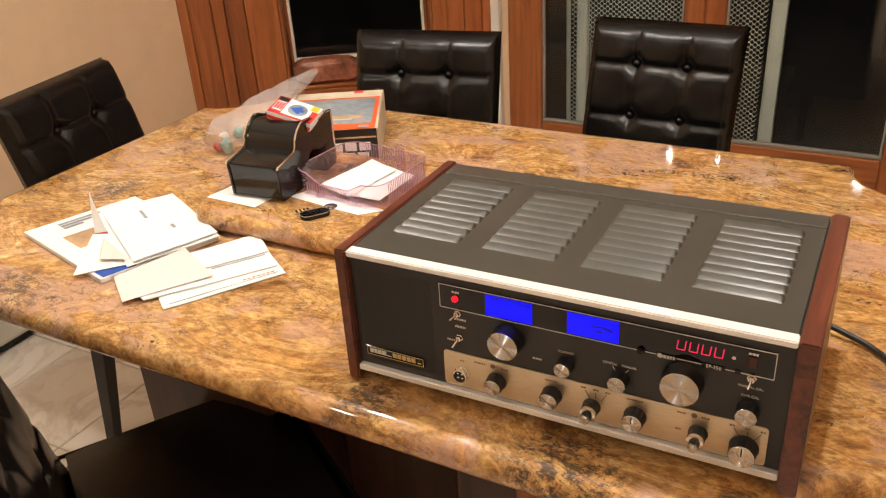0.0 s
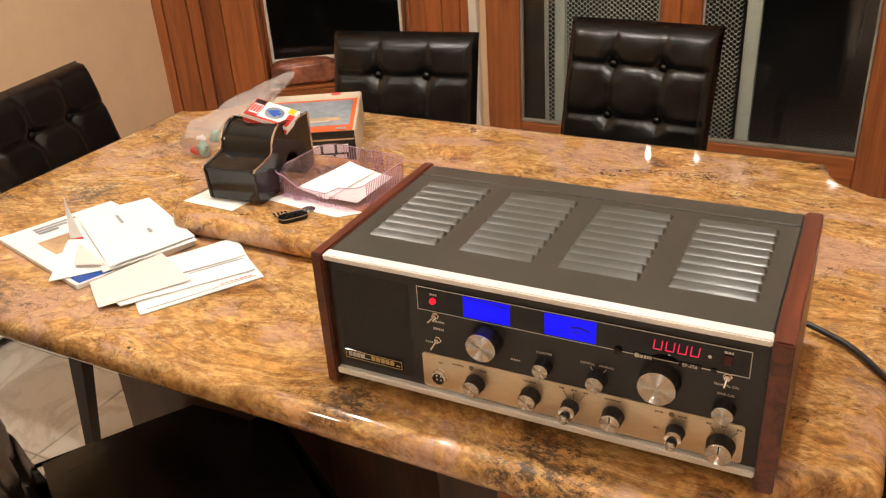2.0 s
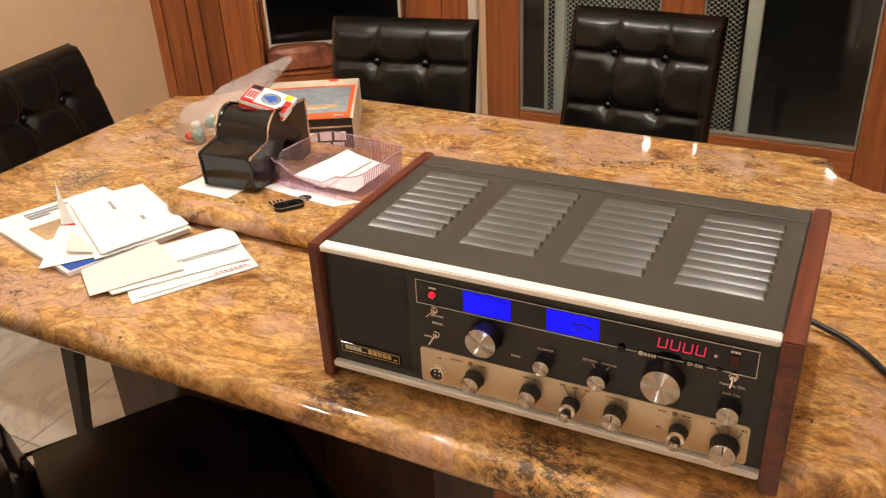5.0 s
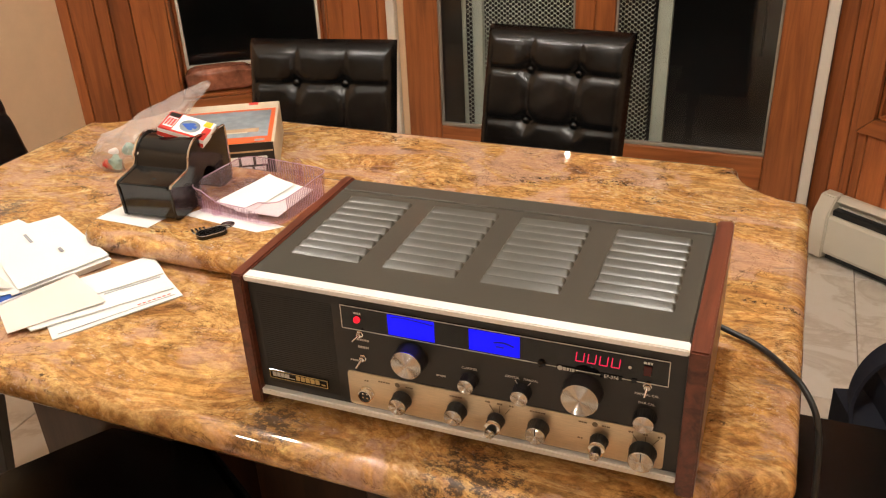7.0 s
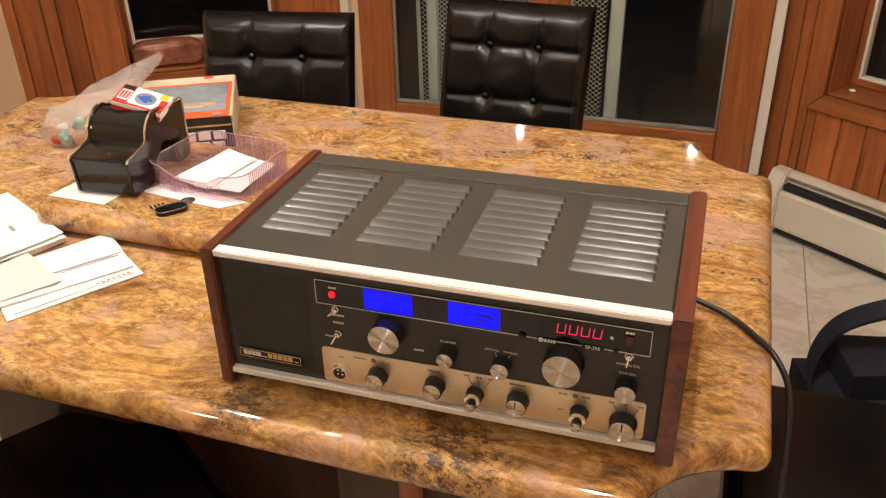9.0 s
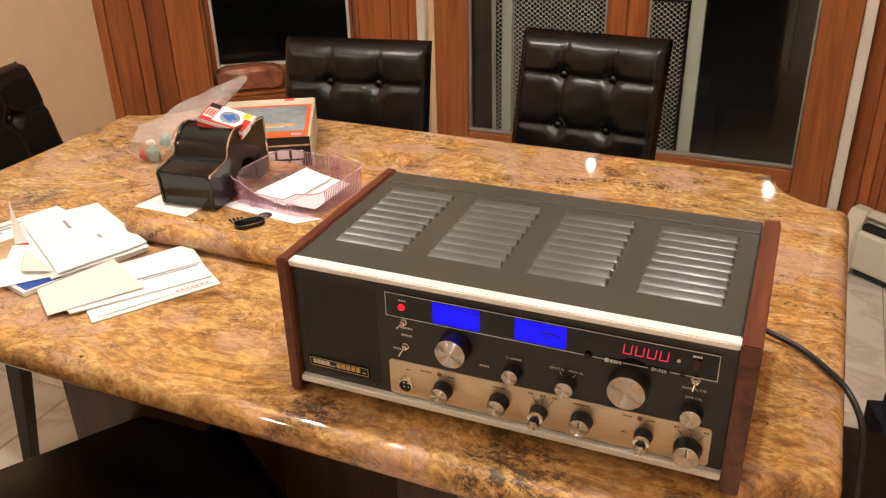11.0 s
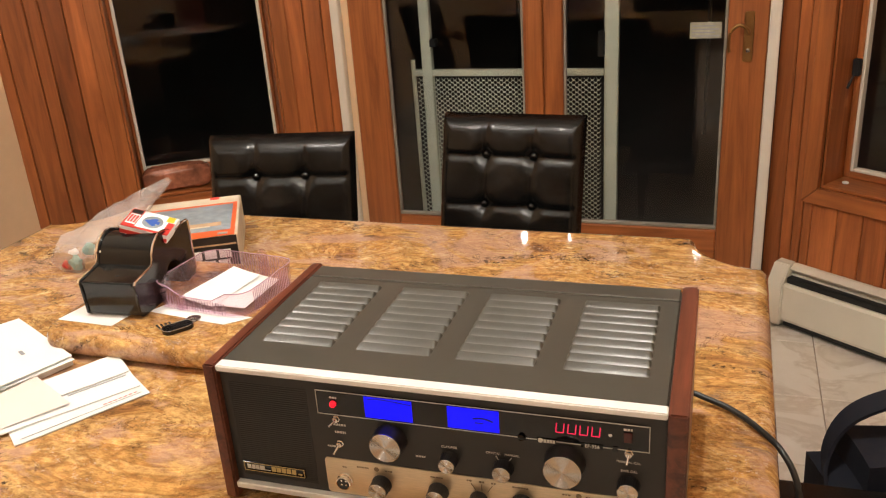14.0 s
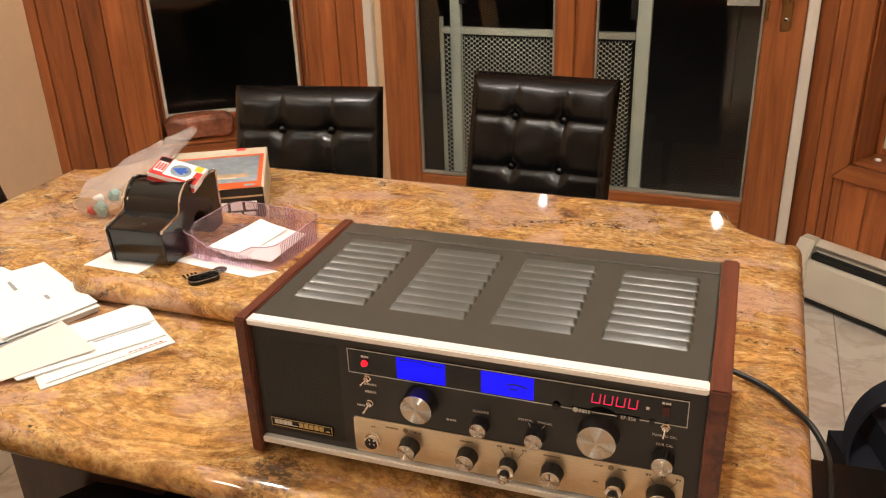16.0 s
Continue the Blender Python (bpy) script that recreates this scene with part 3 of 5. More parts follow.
def expanded(x0, x1, z0, z1, cw, ch, w):
    """Expanded metal: slanting strands between staggered rows of flat knots."""
    bm = bmesh.new()
    rows = int((z1 - z0) / ch)
    cols = int((x1 - x0) / cw)
    for j in range(rows):
        for i in range(cols):
            o = 0.5 * (j % 2)
            ax, az = x0 + (i + o) * cw, z0 + j * ch
            for s in (-1, 1):
                bx = ax + s * cw * 0.5
                if x0 <= bx <= x1 and ax <= x1:
                    k = cw * 0.13 * s
                    p = [(ax + k, 0, az - w), (ax + k, 0, az + w), (bx - k, 0, az + ch + w), (bx - k, 0, az + ch - w)]
                    bm.faces.new([bm.verts.new(q) for q in p])
            p = [(ax - cw * 0.15, -0.001, az - w * 1.2), (ax + cw * 0.15, -0.001, az - w * 1.2), (ax + cw * 0.15, -0.001, az + w * 1.2), (ax - cw * 0.15, -0.001, az + w * 1.2)]
            if ax + cw * 0.15 <= x1:
                bm.faces.new([bm.verts.new(q) for q in p])
    ext = bmesh.ops.extrude_face_region(bm, geom=bm.faces[:])
    bmesh.ops.translate(bm, vec=(0, 0.002, 0), verts=[g for g in ext["geom"] if isinstance(g, bmesh.types.BMVert)])
    return bm


tagged(part("mesh_panel", expanded(-0.645, 0.06, 0.06, 0.86, 0.0225, 0.0088, 0.0017), GATE, screen, "expanded metal mesh", smooth=False), kind="stuff")


def heater(name, m, length, label, cap_at_start=True):
    ob = thing(name, label, "heater", m=m)
    prof = [(0.0, 0.03), (0.062, 0.03), (0.066, 0.04), (0.066, 0.150), (0.060, 0.158), (0.0, 0.158)]
    turn = Matrix(((0, 0, 1, 0), (1, 0, 0, 0), (0, 1, 0, 0), (0, 0, 0, 1)))
    part("cover", prism(prof, 0.055, length - 0.055, turn), CREAM, ob, smooth=False)
    # the slot is not open: a solid black block gives its shade
    part("slot", box(0.056, length - 0.056, 0.004, 0.050, 0.158, 0.176), BLACKGAP, ob, "black strip as the shade in the air slot", smooth=False)
    part("damper", box(0.056, length - 0.056, 0.016, 0.024, 0.176, 0.182), CREAM, ob, smooth=False)
    part("back_plate", prism([(0.0, 0.177), (0.012, 0.177), (0.014, 0.205), (0.036, 0.198), (0.038, 0.202), (0.016, 0.212), (0.0, 0.212)], 0.055, length - 0.055, turn), CREAM, ob, smooth=False)
    end = [(0.0, 0.012), (0.072, 0.012), (0.073, 0.155), (0.040, 0.214), (0.0, 0.216)]
    for z0, z1 in ((0.0, 0.054), (length - 0.054, length)):
        bm = prism(end, z0, z1, turn)
        bmesh.ops.bevel(bm, geom=bm.edges[:], offset=0.004, segments=2, affect="EDGES")
        part("end_cap", bm, CREAM, ob)
    for x in (0.02, length * 0.5, length - 0.04):
        part("foot", box(x, x + 0.02, 0.006, 0.05, 0.0, 0.031), CREAM, ob, smooth=False)
    part("fin_block", box(0.06, length - 0.06, 0.006, 0.055, 0.012, 0.0295), BLACKGAP, ob, smooth=False)
    return ob


heater("baseboard_heater", M_EAST @ Matrix.Translation((0.075, 0.002, 0)), 1.0, "cream metal baseboard heater along the cedar wall")
M_LEFT = Matrix(((0, 1, 0, -1.718), (1, 0, 0, 0.02), (0, 0, 1, 0), (0, 0, 0, 1)))
heater("baseboard_heater", M_LEFT, 1.40, "cream metal baseboard heater along the peach wall")

# ---- table ----
X0, X1, Y0, Y1, SCOOP = -0.925, 0.573, -0.068, 0.865, 0.122


def scooped(x0, x1, y0, y1, r, tip=0.018, n=10):
    """A rectangle whose corners are scooped out, counter-clockwise."""
    pts = []
    for cx, cy, a0 in ((x0, y0, 90), (x1, y0, 180), (x1, y1, 270), (x0, y1, 0)):
        arc = [(cx + r * math.cos(radians(a0 - 90 * k / n)), cy + r * math.sin(radians(a0 - 90 * k / n))) for k in range(n + 1)]
        pts += arc
    # blunt the sharp tips
    out, m = [], len(pts)
    for k, p in enumerate(pts):
        if k % (n + 1) in (0, n):
            p, a, b = Vector(p), Vector(pts[k - 1]), Vector(pts[(k + 1) % m])
            ea, eb = (a - p).normalized(), (b - p).normalized()
            q, s = p + ea * tip, p + eb * tip
            out += [tuple(q * (1 - t) ** 2 + p * 2 * t * (1 - t) + s * t ** 2) for t in (0, 0.25, 0.5, 0.75, 1)]
        else:
            out.append(p)
    return out


table = thing("dining_table", "golden granite dining table with scooped corners on a dark wooden base", "table")
OUT = scooped(X0, X1, Y0, Y1, SCOOP, n=12)
OUT = [p for k, p in enumerate(OUT) if (Vector(p) - Vector(OUT[k - 1])).length > 0.003]
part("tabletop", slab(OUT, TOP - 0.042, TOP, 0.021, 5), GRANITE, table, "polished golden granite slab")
for px in (-0.62, 0.02):
    post = part("pedestal", box(px, px + 0.30, 0.16, 0.64, 0.05, 0.708, 0.006, 1), DARKWOOD, table, smooth=False)
    part("plinth", box(px - 0.02, px + 0.32, 0.14, 0.66, 0.0, 0.049, 0.006, 1), DARKWOOD, table, smooth=False)
part("corner_post", box(0.127, 0.158, 0.140, 0.159, 0.05, 0.708, 0.003, 1), CEDAR_TRIM, table, "lighter wooden post", smooth=False)
part("stretcher", box(-0.319, 0.019, 0.34, 0.46, 0.08, 0.62, 0.004, 1), DARKWOOD, table, smooth=False)

board = thing("granite_board", "loose rounded offcut of the same golden granite lying on the table", "board")


def rounded(x0, x1, y0, y1, r, n=8):
    pts = []
    for cx, cy, a0 in ((x1 - r, y0 + r, -90), (x1 - r, y1 - r, 0), (x0 + r, y1 - r, 90), (x0 + r, y0 + r, 180)):
        pts += [(cx + r * math.cos(radians(a0 + 90 * k / n)), cy + r * math.sin(radians(a0 + 90 * k / n))) for k in range(n + 1)]
    return pts


part("slab", slab(rounded(-0.490, -0.045, 0.224, 0.53, 0.045), TOP, TOP + 0.04, 0.017, 4), GRANITE, board)
SLAB = TOP + 0.04


# ---- chairs ----
def backrest_mesh(w=0.36, h0=0.40, top=0.88, thick=0.055):
    """A tufted pad that leans back: a pillow between seams, with a dimple at each button."""
    bm = bmesh.new()
    nu, nv = 60, 76
    cols, rows = (-w / 6, w / 6), (0.545, 0.667, 0.786)
    front, rear = [], []

    def lean(z):
        s = (z - h0) / (top - h0)
        return -0.175 - 0.085 * s - 0.03 * s * s

    for j in range(nv + 1):
        z = h0 + (top - h0) * j / nv
        fr, rr = [], []
        for i in range(nu + 1):
            x = -w / 2 + w * i / nu
            edge = min((w / 2 - abs(x)) * 1.2, top - z, 0.035) / 0.035
            rnd = math.sqrt(max(0.0, 1 - (1 - edge) ** 2))
            du = min(abs(x - c) for c in cols)
            dv = min(abs(z - r) for r in rows)
            puff = 0.011 - 0.0045 * math.exp(-((du / 0.007) ** 2)) * (1.0 if z > 0.66 else 0.35)
            puff -= 0.0055 * math.exp(-((dv / 0.007) ** 2))
            dim = min(math.hypot(x - c, z - r) for c in cols for r in rows)
            puff -= 0.013 * math.exp(-((dim / 0.020) ** 2))
            wob = 0.003 * noise.noise((x * 16, z * 16, 2.0))
            y = lean(z) + (thick * 0.5) * rnd + (puff + wob) * rnd
            fr.append(bm.verts.new((x, y, z - (1 - rnd) * 0.0)))
            rr.append(bm.verts.new((x, lean(z) - (thick * 0.5) * rnd + 0.0005, z)))
        front.append(fr)
        rear.append(rr)
    for j in range(nv):
        for i in range(nu):
            bm.faces.new((front[j][i], front[j][i + 1], front[j + 1][i + 1], front[j + 1][i]))
            bm.faces.new((rear[j][i + 1], rear[j][i], rear[j + 1][i], rear[j + 1][i + 1]))
    loop_f = [front[0][i] for i in range(nu + 1)] + [front[j][nu] for j in range(1, nv + 1)] + [front[nv][i] for i in range(nu - 1, -1, -1)] + [front[j][0] for j in range(nv - 1, 0, -1)]
    loop_r = [rear[0][i] for i in range(nu + 1)] + [rear[j][nu] for j in range(1, nv + 1)] + [rear[nv][i] for i in range(nu - 1, -1, -1)] + [rear[j][0] for j in range(nv - 1, 0, -1)]
    for k in range(len(loop_f)):
        n = (k + 1) % len(loop_f)
        bm.faces.new((loop_f[n], loop_f[k], loop_r[k], loop_r[n]))
    return bm, [(c, lean(r) + thick * 0.5 - 0.004, r) for c in cols for r in rows]


def dining_chair(m):
    ob = thing("dining_chair", "black leather dining chair with a buttoned back", "chair", "chairs round the table", m=m)
    bm, spots = backrest_mesh()
    part("backrest", bm, LEATHER, ob, "tufted black leather back", sharp=100)
    for x, y, z in spots:
        part("button", lathe([(0.008, -0.003), (0.0085, 0.001), (0.006, 0.004), (0.002, 0.005)], Matrix.Translation((x, y, z)) @ Matrix.Rotation(radians(-90), 4, "X"), 14), LEATHER, ob)
    bm = bmesh.new()
    box(-0.193, 0.193, -0.165, 0.220, 0.350, 0.452, 0.024, 3, bm)
    bmesh.ops.subdivide_edges(bm, edges=[e for e in bm.edges if e.calc_length() > 0.1], cuts=9, use_grid_fill=True)
    for v in bm.verts:
        if v.co.z > 0.44:
            fx, fy = 1 - (v.co.x / 0.193) ** 2, 1 - ((v.co.y - 0.025) / 0.19) ** 2
            v.co.z += 0.024 * max(0, fx) ** 0.6 * max(0, fy) ** 0.6
    part("seat", bm, LEATHER, ob, "padded black leather seat", sharp=70)
    pipe = [(-0.190, -0.16, 0.440), (0.190, -0.16, 0.440), (0.190, 0.217, 0.440), (-0.190, 0.217, 0.440)]
    part("piping", tube([Vector(a).lerp(Vector(b), t / 6) for a, b in zip(pipe, pipe[1:] + pipe[:1]) for t in range(6)], 0.004, 8, closed=True), LEATHER, ob, "stitched edge piping")
    for sx in (-1, 1):
        for y0, lean in ((0.185, 0.01), (-0.185, -0.06)):
            bm = bmesh.new()
            a = box(sx * 0.150 - 0.021, sx * 0.150 + 0.021, y0 - 0.021, y0 + 0.021, 0.0, 0.386, 0.003, 1, bm)
            for v in bm.verts:
                t = 1 - v.co.z / 0.386
                v.co.x += (sx * 0.150 - v.co.x) * 0.35 * t
                v.co.y += (y0 - v.co.y) * 0.35 * t + lean * t
            part("leg", bm, LEG, ob, "tapered dark wooden leg", smooth=False)
    return ob


first = dining_chair(pose(-0.341, -0.024, 0, 0, 0, -31.5) @ Matrix.Diagonal((1.09, 1, 1, 1)))
for cx, cy, turn, label in ((-0.020, 1.038, 176.7, "black leather dining chair with a buttoned back before the glass doors"),
                            (-0.468, 0.821, -169.2, "black leather dining chair with a buttoned back behind the toy box"),
                            (-0.840, 0.550, -80, "black leather dining chair with a buttoned back by the peach wall"),
                            (0.775, 0.40, 90, "black leather dining chair beside the navy backpack")):
    c = copy_thing(first, pose(cx, cy, 0, 0, 0, turn) @ Matrix.Diagonal((1 / 1.09, 1, 0.980, 1)))
    tagged(c, label)

# ---- rug and backpack ----
rug = thing("rug", "grey pile rug with a raised border on the tile floor", "rug", m=pose(-1.40, -0.32, 0, 0, 0, 4))
part("carpet", box(-0.22, 0.22, -0.40, 0.36, 0.001, 0.014, 0.006, 2), RUG, rug)
for x0, x1, y0, y1 in ((-0.18, 0.18, 0.30, 0.32), (-0.18, 0.18, -0.36, -0.34), (-0.18, -0.16, -0.34, 0.30), (0.16, 0.18, -0.34, 0.30)):
    part("border", box(x0, x1, y0, y1, 0.010, 0.018, 0.003, 1), RUG, rug, "raised grey border")

pack = thing("backpack", "navy blue nylon backpack with a carrying strap, on the floor", "backpack", m=pose(0.90, 0.755, 0, 0, 0, 16))
bm = bmesh.new()
box(-0.235, 0.235, -0.13, 0.13, 0.0, 0.44, 0.05, 4, bm)
bmesh.ops.subdivide_edges(bm, edges=bm.edges[:], cuts=3, use_grid_fill=True)
for v in bm.verts:
    t = v.co.z / 0.44
    v.co.x *= 1 - 0.06 * t
    v.co.y *= 1 - 0.25 * t
    v.co += 0.012 * Vector((noise.noise(v.co * 9), noise.noise(v.co * 9 + Vector((5, 0, 0))), noise.noise(v.co * 9 + Vector((0, 7, 0)))))
    v.co.z = max(v.co.z, 0.0)
part("body", bm, NAVY, pack)


def strap_mesh(points, width, thick=0.006):
    pts = spline(points, 8)
    bm, rings = bmesh.new(), []
    for k, p in enumerate(pts):
        d = (pts[min(k + 1, len(pts) - 1)] - pts[max(k - 1, 0)]).normalized()
        side = Vector((0.25, 1, 0.1)).normalized()
        up = side.cross(d).normalized()
        rings.append([bm.verts.new(p + side * a * width / 2 + up * b * thick / 2) for a, b in ((-1, -1), (1, -1), (1, 1), (-1, 1))])
    for a, b in zip(rings, rings[1:]):
        for j in range(4):
            bm.faces.new((a[j], a[(j + 1) % 4], b[(j + 1) % 4], b[j]))
    bm.faces.new(rings[0][::-1])
    bm.faces.new(rings[-1])
    return bm


part("strap", strap_mesh([(-0.225, -0.06, 0.36), (-0.222, 0.0, 0.42), (-0.17, 0.03, 0.485), (-0.05, 0.04, 0.52), (0.10, 0.05, 0.53), (0.20, 0.04, 0.47), (0.215, 0.0, 0.38)], 0.05), NAVY, pack, "padded navy strap")
part("buckle", box(-0.24, -0.205, -0.085, -0.05, 0.33, 0.39, 0.006, 2), BLACKGAP, pack)
for x, z in ((-0.08, 0.515), (-0.10, 0.36)):
    part("logo_patch", lathe([(0.013, 0), (0.012, 0.002), (0.004, 0.0025)], Matrix.Translation((x, -0.118 if z < 0.4 else 0.012, z)) @ FRONT, 12), BLUEINK, pack, "small blue patch")
part("zip", tube(spline([(-0.15, -0.125, 0.24), (-0.12, -0.115, 0.33), (0.0, -0.108, 0.36), (0.12, -0.115, 0.33), (0.15, -0.125, 0.24)]), 0.004, 6), BLACKGAP, pack)

loaf = thing("wrapped_loaf", "brown loaf wrapped in shiny clear film on the window sill", "food", m=M_WEST @ pose(0.645, -0.046, 0.466))
bm = bmesh.new()
bmesh.ops.create_icosphere(bm, subdivisions=4, radius=1)
for v in bm.verts:
    p = v.co.copy()
    q = Vector([math.copysign(abs(a) ** 0.45, a) for a in p])
    v.co = Vector((q.x * 0.116, q.y * 0.042, q.z * 0.042 + 0.043))
    v.co += 0.006 * Vector((noise.noise(p * 2.2), noise.noise(p * 2.2 + Vector((4, 0, 0))), noise.noise(p * 2.6 + Vector((0, 4, 0)))))
    v.co.z = max(v.co.z, 0.001)
part("loaf", bm, BRICK, loaf)

# ---- the radio ----
W, DEEP = 0.46, 0.2645
radio = thing("base_radio", "black-faced base station radio with walnut sides on the granite table", "radio", m=pose(0, 0, 0, 0, 0, 0.91))
ZT = 0.919
for x0, x1 in ((-0.0135, 0.0008), (W + 0.0005, W + 0.0185)):
    bm = box(x0, x1, -0.0085, DEEP, TOP + 0.001, ZT + 0.0015, 0.0018, 2)
    part("side_panel", bm, WALNUT, radio, "dark walnut side")
part("case", box(0.001, W, 0.010, DEEP - 0.006, TOP + 0.012, ZT - 0.004), CASE, radio, "grey painted steel case", smooth=False)
part("lid", box(0.0018, W - 0.0012, 0.008, 0.2252, ZT - 0.0035, ZT, 0.0008, 1), CASE, radio, "grey painted louvred lid", smooth=False)
part("rear_strip", box(0.0018, W - 0.0012, 0.2290, DEEP - 0.006, ZT - 0.0035, ZT, 0.0008, 1), CASE, radio, smooth=False)
hinge = part("hinge", tube([(0.003, 0.2271, ZT - 0.0004), (W - 0.002, 0.2271, ZT - 0.0004)], 0.0013, 8), CASE, radio, "thin piano hinge")
for k in range(16):
    x = 0.012 + k * 0.0285
    part("knuckle_gap", box(x, x + 0.0006, 0.2254, 0.2288, ZT - 0.001, ZT + 0.0012), BLACKGAP, hinge, smooth=False)


def louver_mesh(length=0.0835, w=0.0135, h=0.0040):
    """One pressed louver: a long hump with a rounded ramp at each end."""
    bm, rings = bmesh.new(), []
    n = 10
    for x, s in ((0, 0.0), (0.0009, 0.55), (0.0022, 0.88), (0.0040, 1.0), (length - 0.0040, 1.0), (length - 0.0022, 0.88), (length - 0.0009, 0.55), (length, 0.0)):
        ring = []
        for k in range(n + 1):
            t = k / n
            prof = (t / 0.80) ** 0.75 if t < 0.8 else (1.0 if t < 0.88 else (1 - t) / 0.12 * 0.9)
            ring.append(bm.verts.new((x, -w / 2 + w * t, h * s * max(0.0, prof))))
        rings.append(ring)
    for a, b in zip(rings, rings[1:]):
        for k in range(n):
            bm.faces.new((a[k], a[k + 1], b[k + 1], b[k]))
    return bm


proto = part("louver", louver_mesh(), CASE, radio)
proto.location = (0.0238, 0.0605, ZT - 0.0002)
for bank, bx in enumerate((0.0238, 0.1345, 0.2445, 0.3558)):
    for k in range(9):
        if bank == 0 and k == 0:
            continue
        o = new("louver", proto.data)
        o.parent = radio
        o.location = (bx, 0.0605 + k * 0.0175, ZT - 0.0002)
# front
part("front_panel", box(0.001, W, 0.000, 0.0098, TOP + 0.0228, ZT - 0.0068), FACE, radio, "black front panel", smooth=False)
part("top_strip", box(0.001, W + 0.0002, -0.0068, 0.0078, ZT - 0.0062, ZT + 0.001, 0.0012, 2), ALU, radio, "bright brushed aluminium strip")
part("bottom_strip", box(0.001, W + 0.0002, -0.0070, 0.0098, TOP + 0.0145, TOP + 0.0222, 0.0012, 2), ALU, radio, "bright brushed aluminium strip")
for fx in (0.03, W - 0.03):
    for fy in (0.03, DEEP - 0.04):
        part("foot", lathe([(0.012, 0.0), (0.013, 0.003), (0.013, 0.0118)], Matrix.Translation((fx, fy, TOP)), 16), RUBBER, radio)
# speaker grille
bm = bmesh.new()
for k in range(46):
    z = TOP + 0.030 + k * 0.0026
    box(0.010, 0.100, -0.0005, 0.0003, z, z + 0.0013, bm=bm)
part("speaker_grille", bm, FACE, radio, "fine ribs over the loudspeaker", smooth=False)
# badge
badge = part("badge", box(0.016, 0.091, -0.0026, -0.0011, TOP + 0.0395, TOP + 0.0515, 0.0004, 1), GLOSS, radio, "black name plate with a gold rim", smooth=False)
badge.location = (-0.0042, 0, -0.0026)


def rim(x0, x1, z0, z1, t, y0, y1):
    bm = bmesh.new()
    for a in ((x0, x1, z0, z0 + t), (x0, x1, z1 - t, z1), (x0, x0 + t, z0 + t, z1 - t), (x1 - t, x1, z0 + t, z1 - t)):
        box(a[0], a[1], y0, y1, a[2], a[3], bm=bm)
    return bm


part("rim", rim(0.017, 0.090, TOP + 0.0402, TOP + 0.0508, 0.0007, -0.0030, -0.0027), GOLD, badge, smooth=False)
bm = bmesh.new()
for x0, x1 in ((0.021, 0.0255), (0.0263, 0.0305), (0.0312, 0.0355), (0.0362, 0.042)):
    box(x0, x1, -0.0030, -0.0027, TOP + 0.0432, TOP + 0.0488, bm=bm)
box(0.042, 0.049, -0.0030, -0.0027, TOP + 0.0432, TOP + 0.0442, bm=bm)
part("maker_bars", bm, PRINT, badge, smooth=False)
bm = bmesh.new()
for k in range(5):
    box(0.0505 + k * 0.0061, 0.0555 + k * 0.0061, -0.0030, -0.0027, TOP + 0.0430, TOP + 0.0490, bm=bm)
box(0.0825, 0.087, -0.0030, -0.0027, TOP + 0.0432, TOP + 0.0448, bm=bm)
part("model_bars", bm, GOLD, badge, smooth=False)

# display window
WX0, WX1, WZ0, WZ1 = 0.1113, 0.4452, 0.8728, 0.9012
window = part("display_window", box(WX0, WX1, -0.0014, -0.0001, WZ0, WZ1), GLOSS, radio, "black display window", smooth=False)
part("outline", rim(WX0, WX1, WZ0, WZ1, 0.0008, -0.0019, -0.0015), PRINT, window, "thin white line", smooth=False)
for x0, x1 in ((0.1648, 0.2156), (0.2522, 0.3040)):
    meter = part("meter", box(x0, x1, -0.0022, -0.0015, 0.8752, 0.8993), BLUE, window, "glowing blue meter", smooth=False)
    if x0 > 0.2:
        part("scale", tube(spline([(x0 + 0.026, -0.0024, 0.8886), (x0 + 0.036, -0.0024, 0.8898), (x0 + 0.046, -0.0024, 0.8871)]), 0.0007, 6), BLUEMARK, meter, "dark scale line")
        part("scale", tube([(x0 + 0.028, -0.0024, 0.8841), (x0 + 0.036, -0.0024, 0.8843)], 0.0005, 6), BLUEMARK, meter)
    else:
        part("scale", tube(spline([(x0 + 0.004, -0.0024, 0.8968), (x0 + 0.02, -0.0024, 0.8978), (x0 + 0.05, -0.0024, 0.8953)]), 0.0004, 6), BLUEMARK, meter)
part("power_lamp", lathe([(0.0036, 0), (0.0035, 0.0022), (0.0026, 0.0036), (0.001, 0.0042)], Matrix.Translation((0.1300, -0.0015, 0.8862)) @ FRONT, 20), REDLED, window, "lit red lamp")
part("receive_lamp", box(0.4214, 0.4294, -0.0030, -0.0015, 0.8815, 0.8925, 0.001, 1), DARKRED, window, "unlit red lamp")
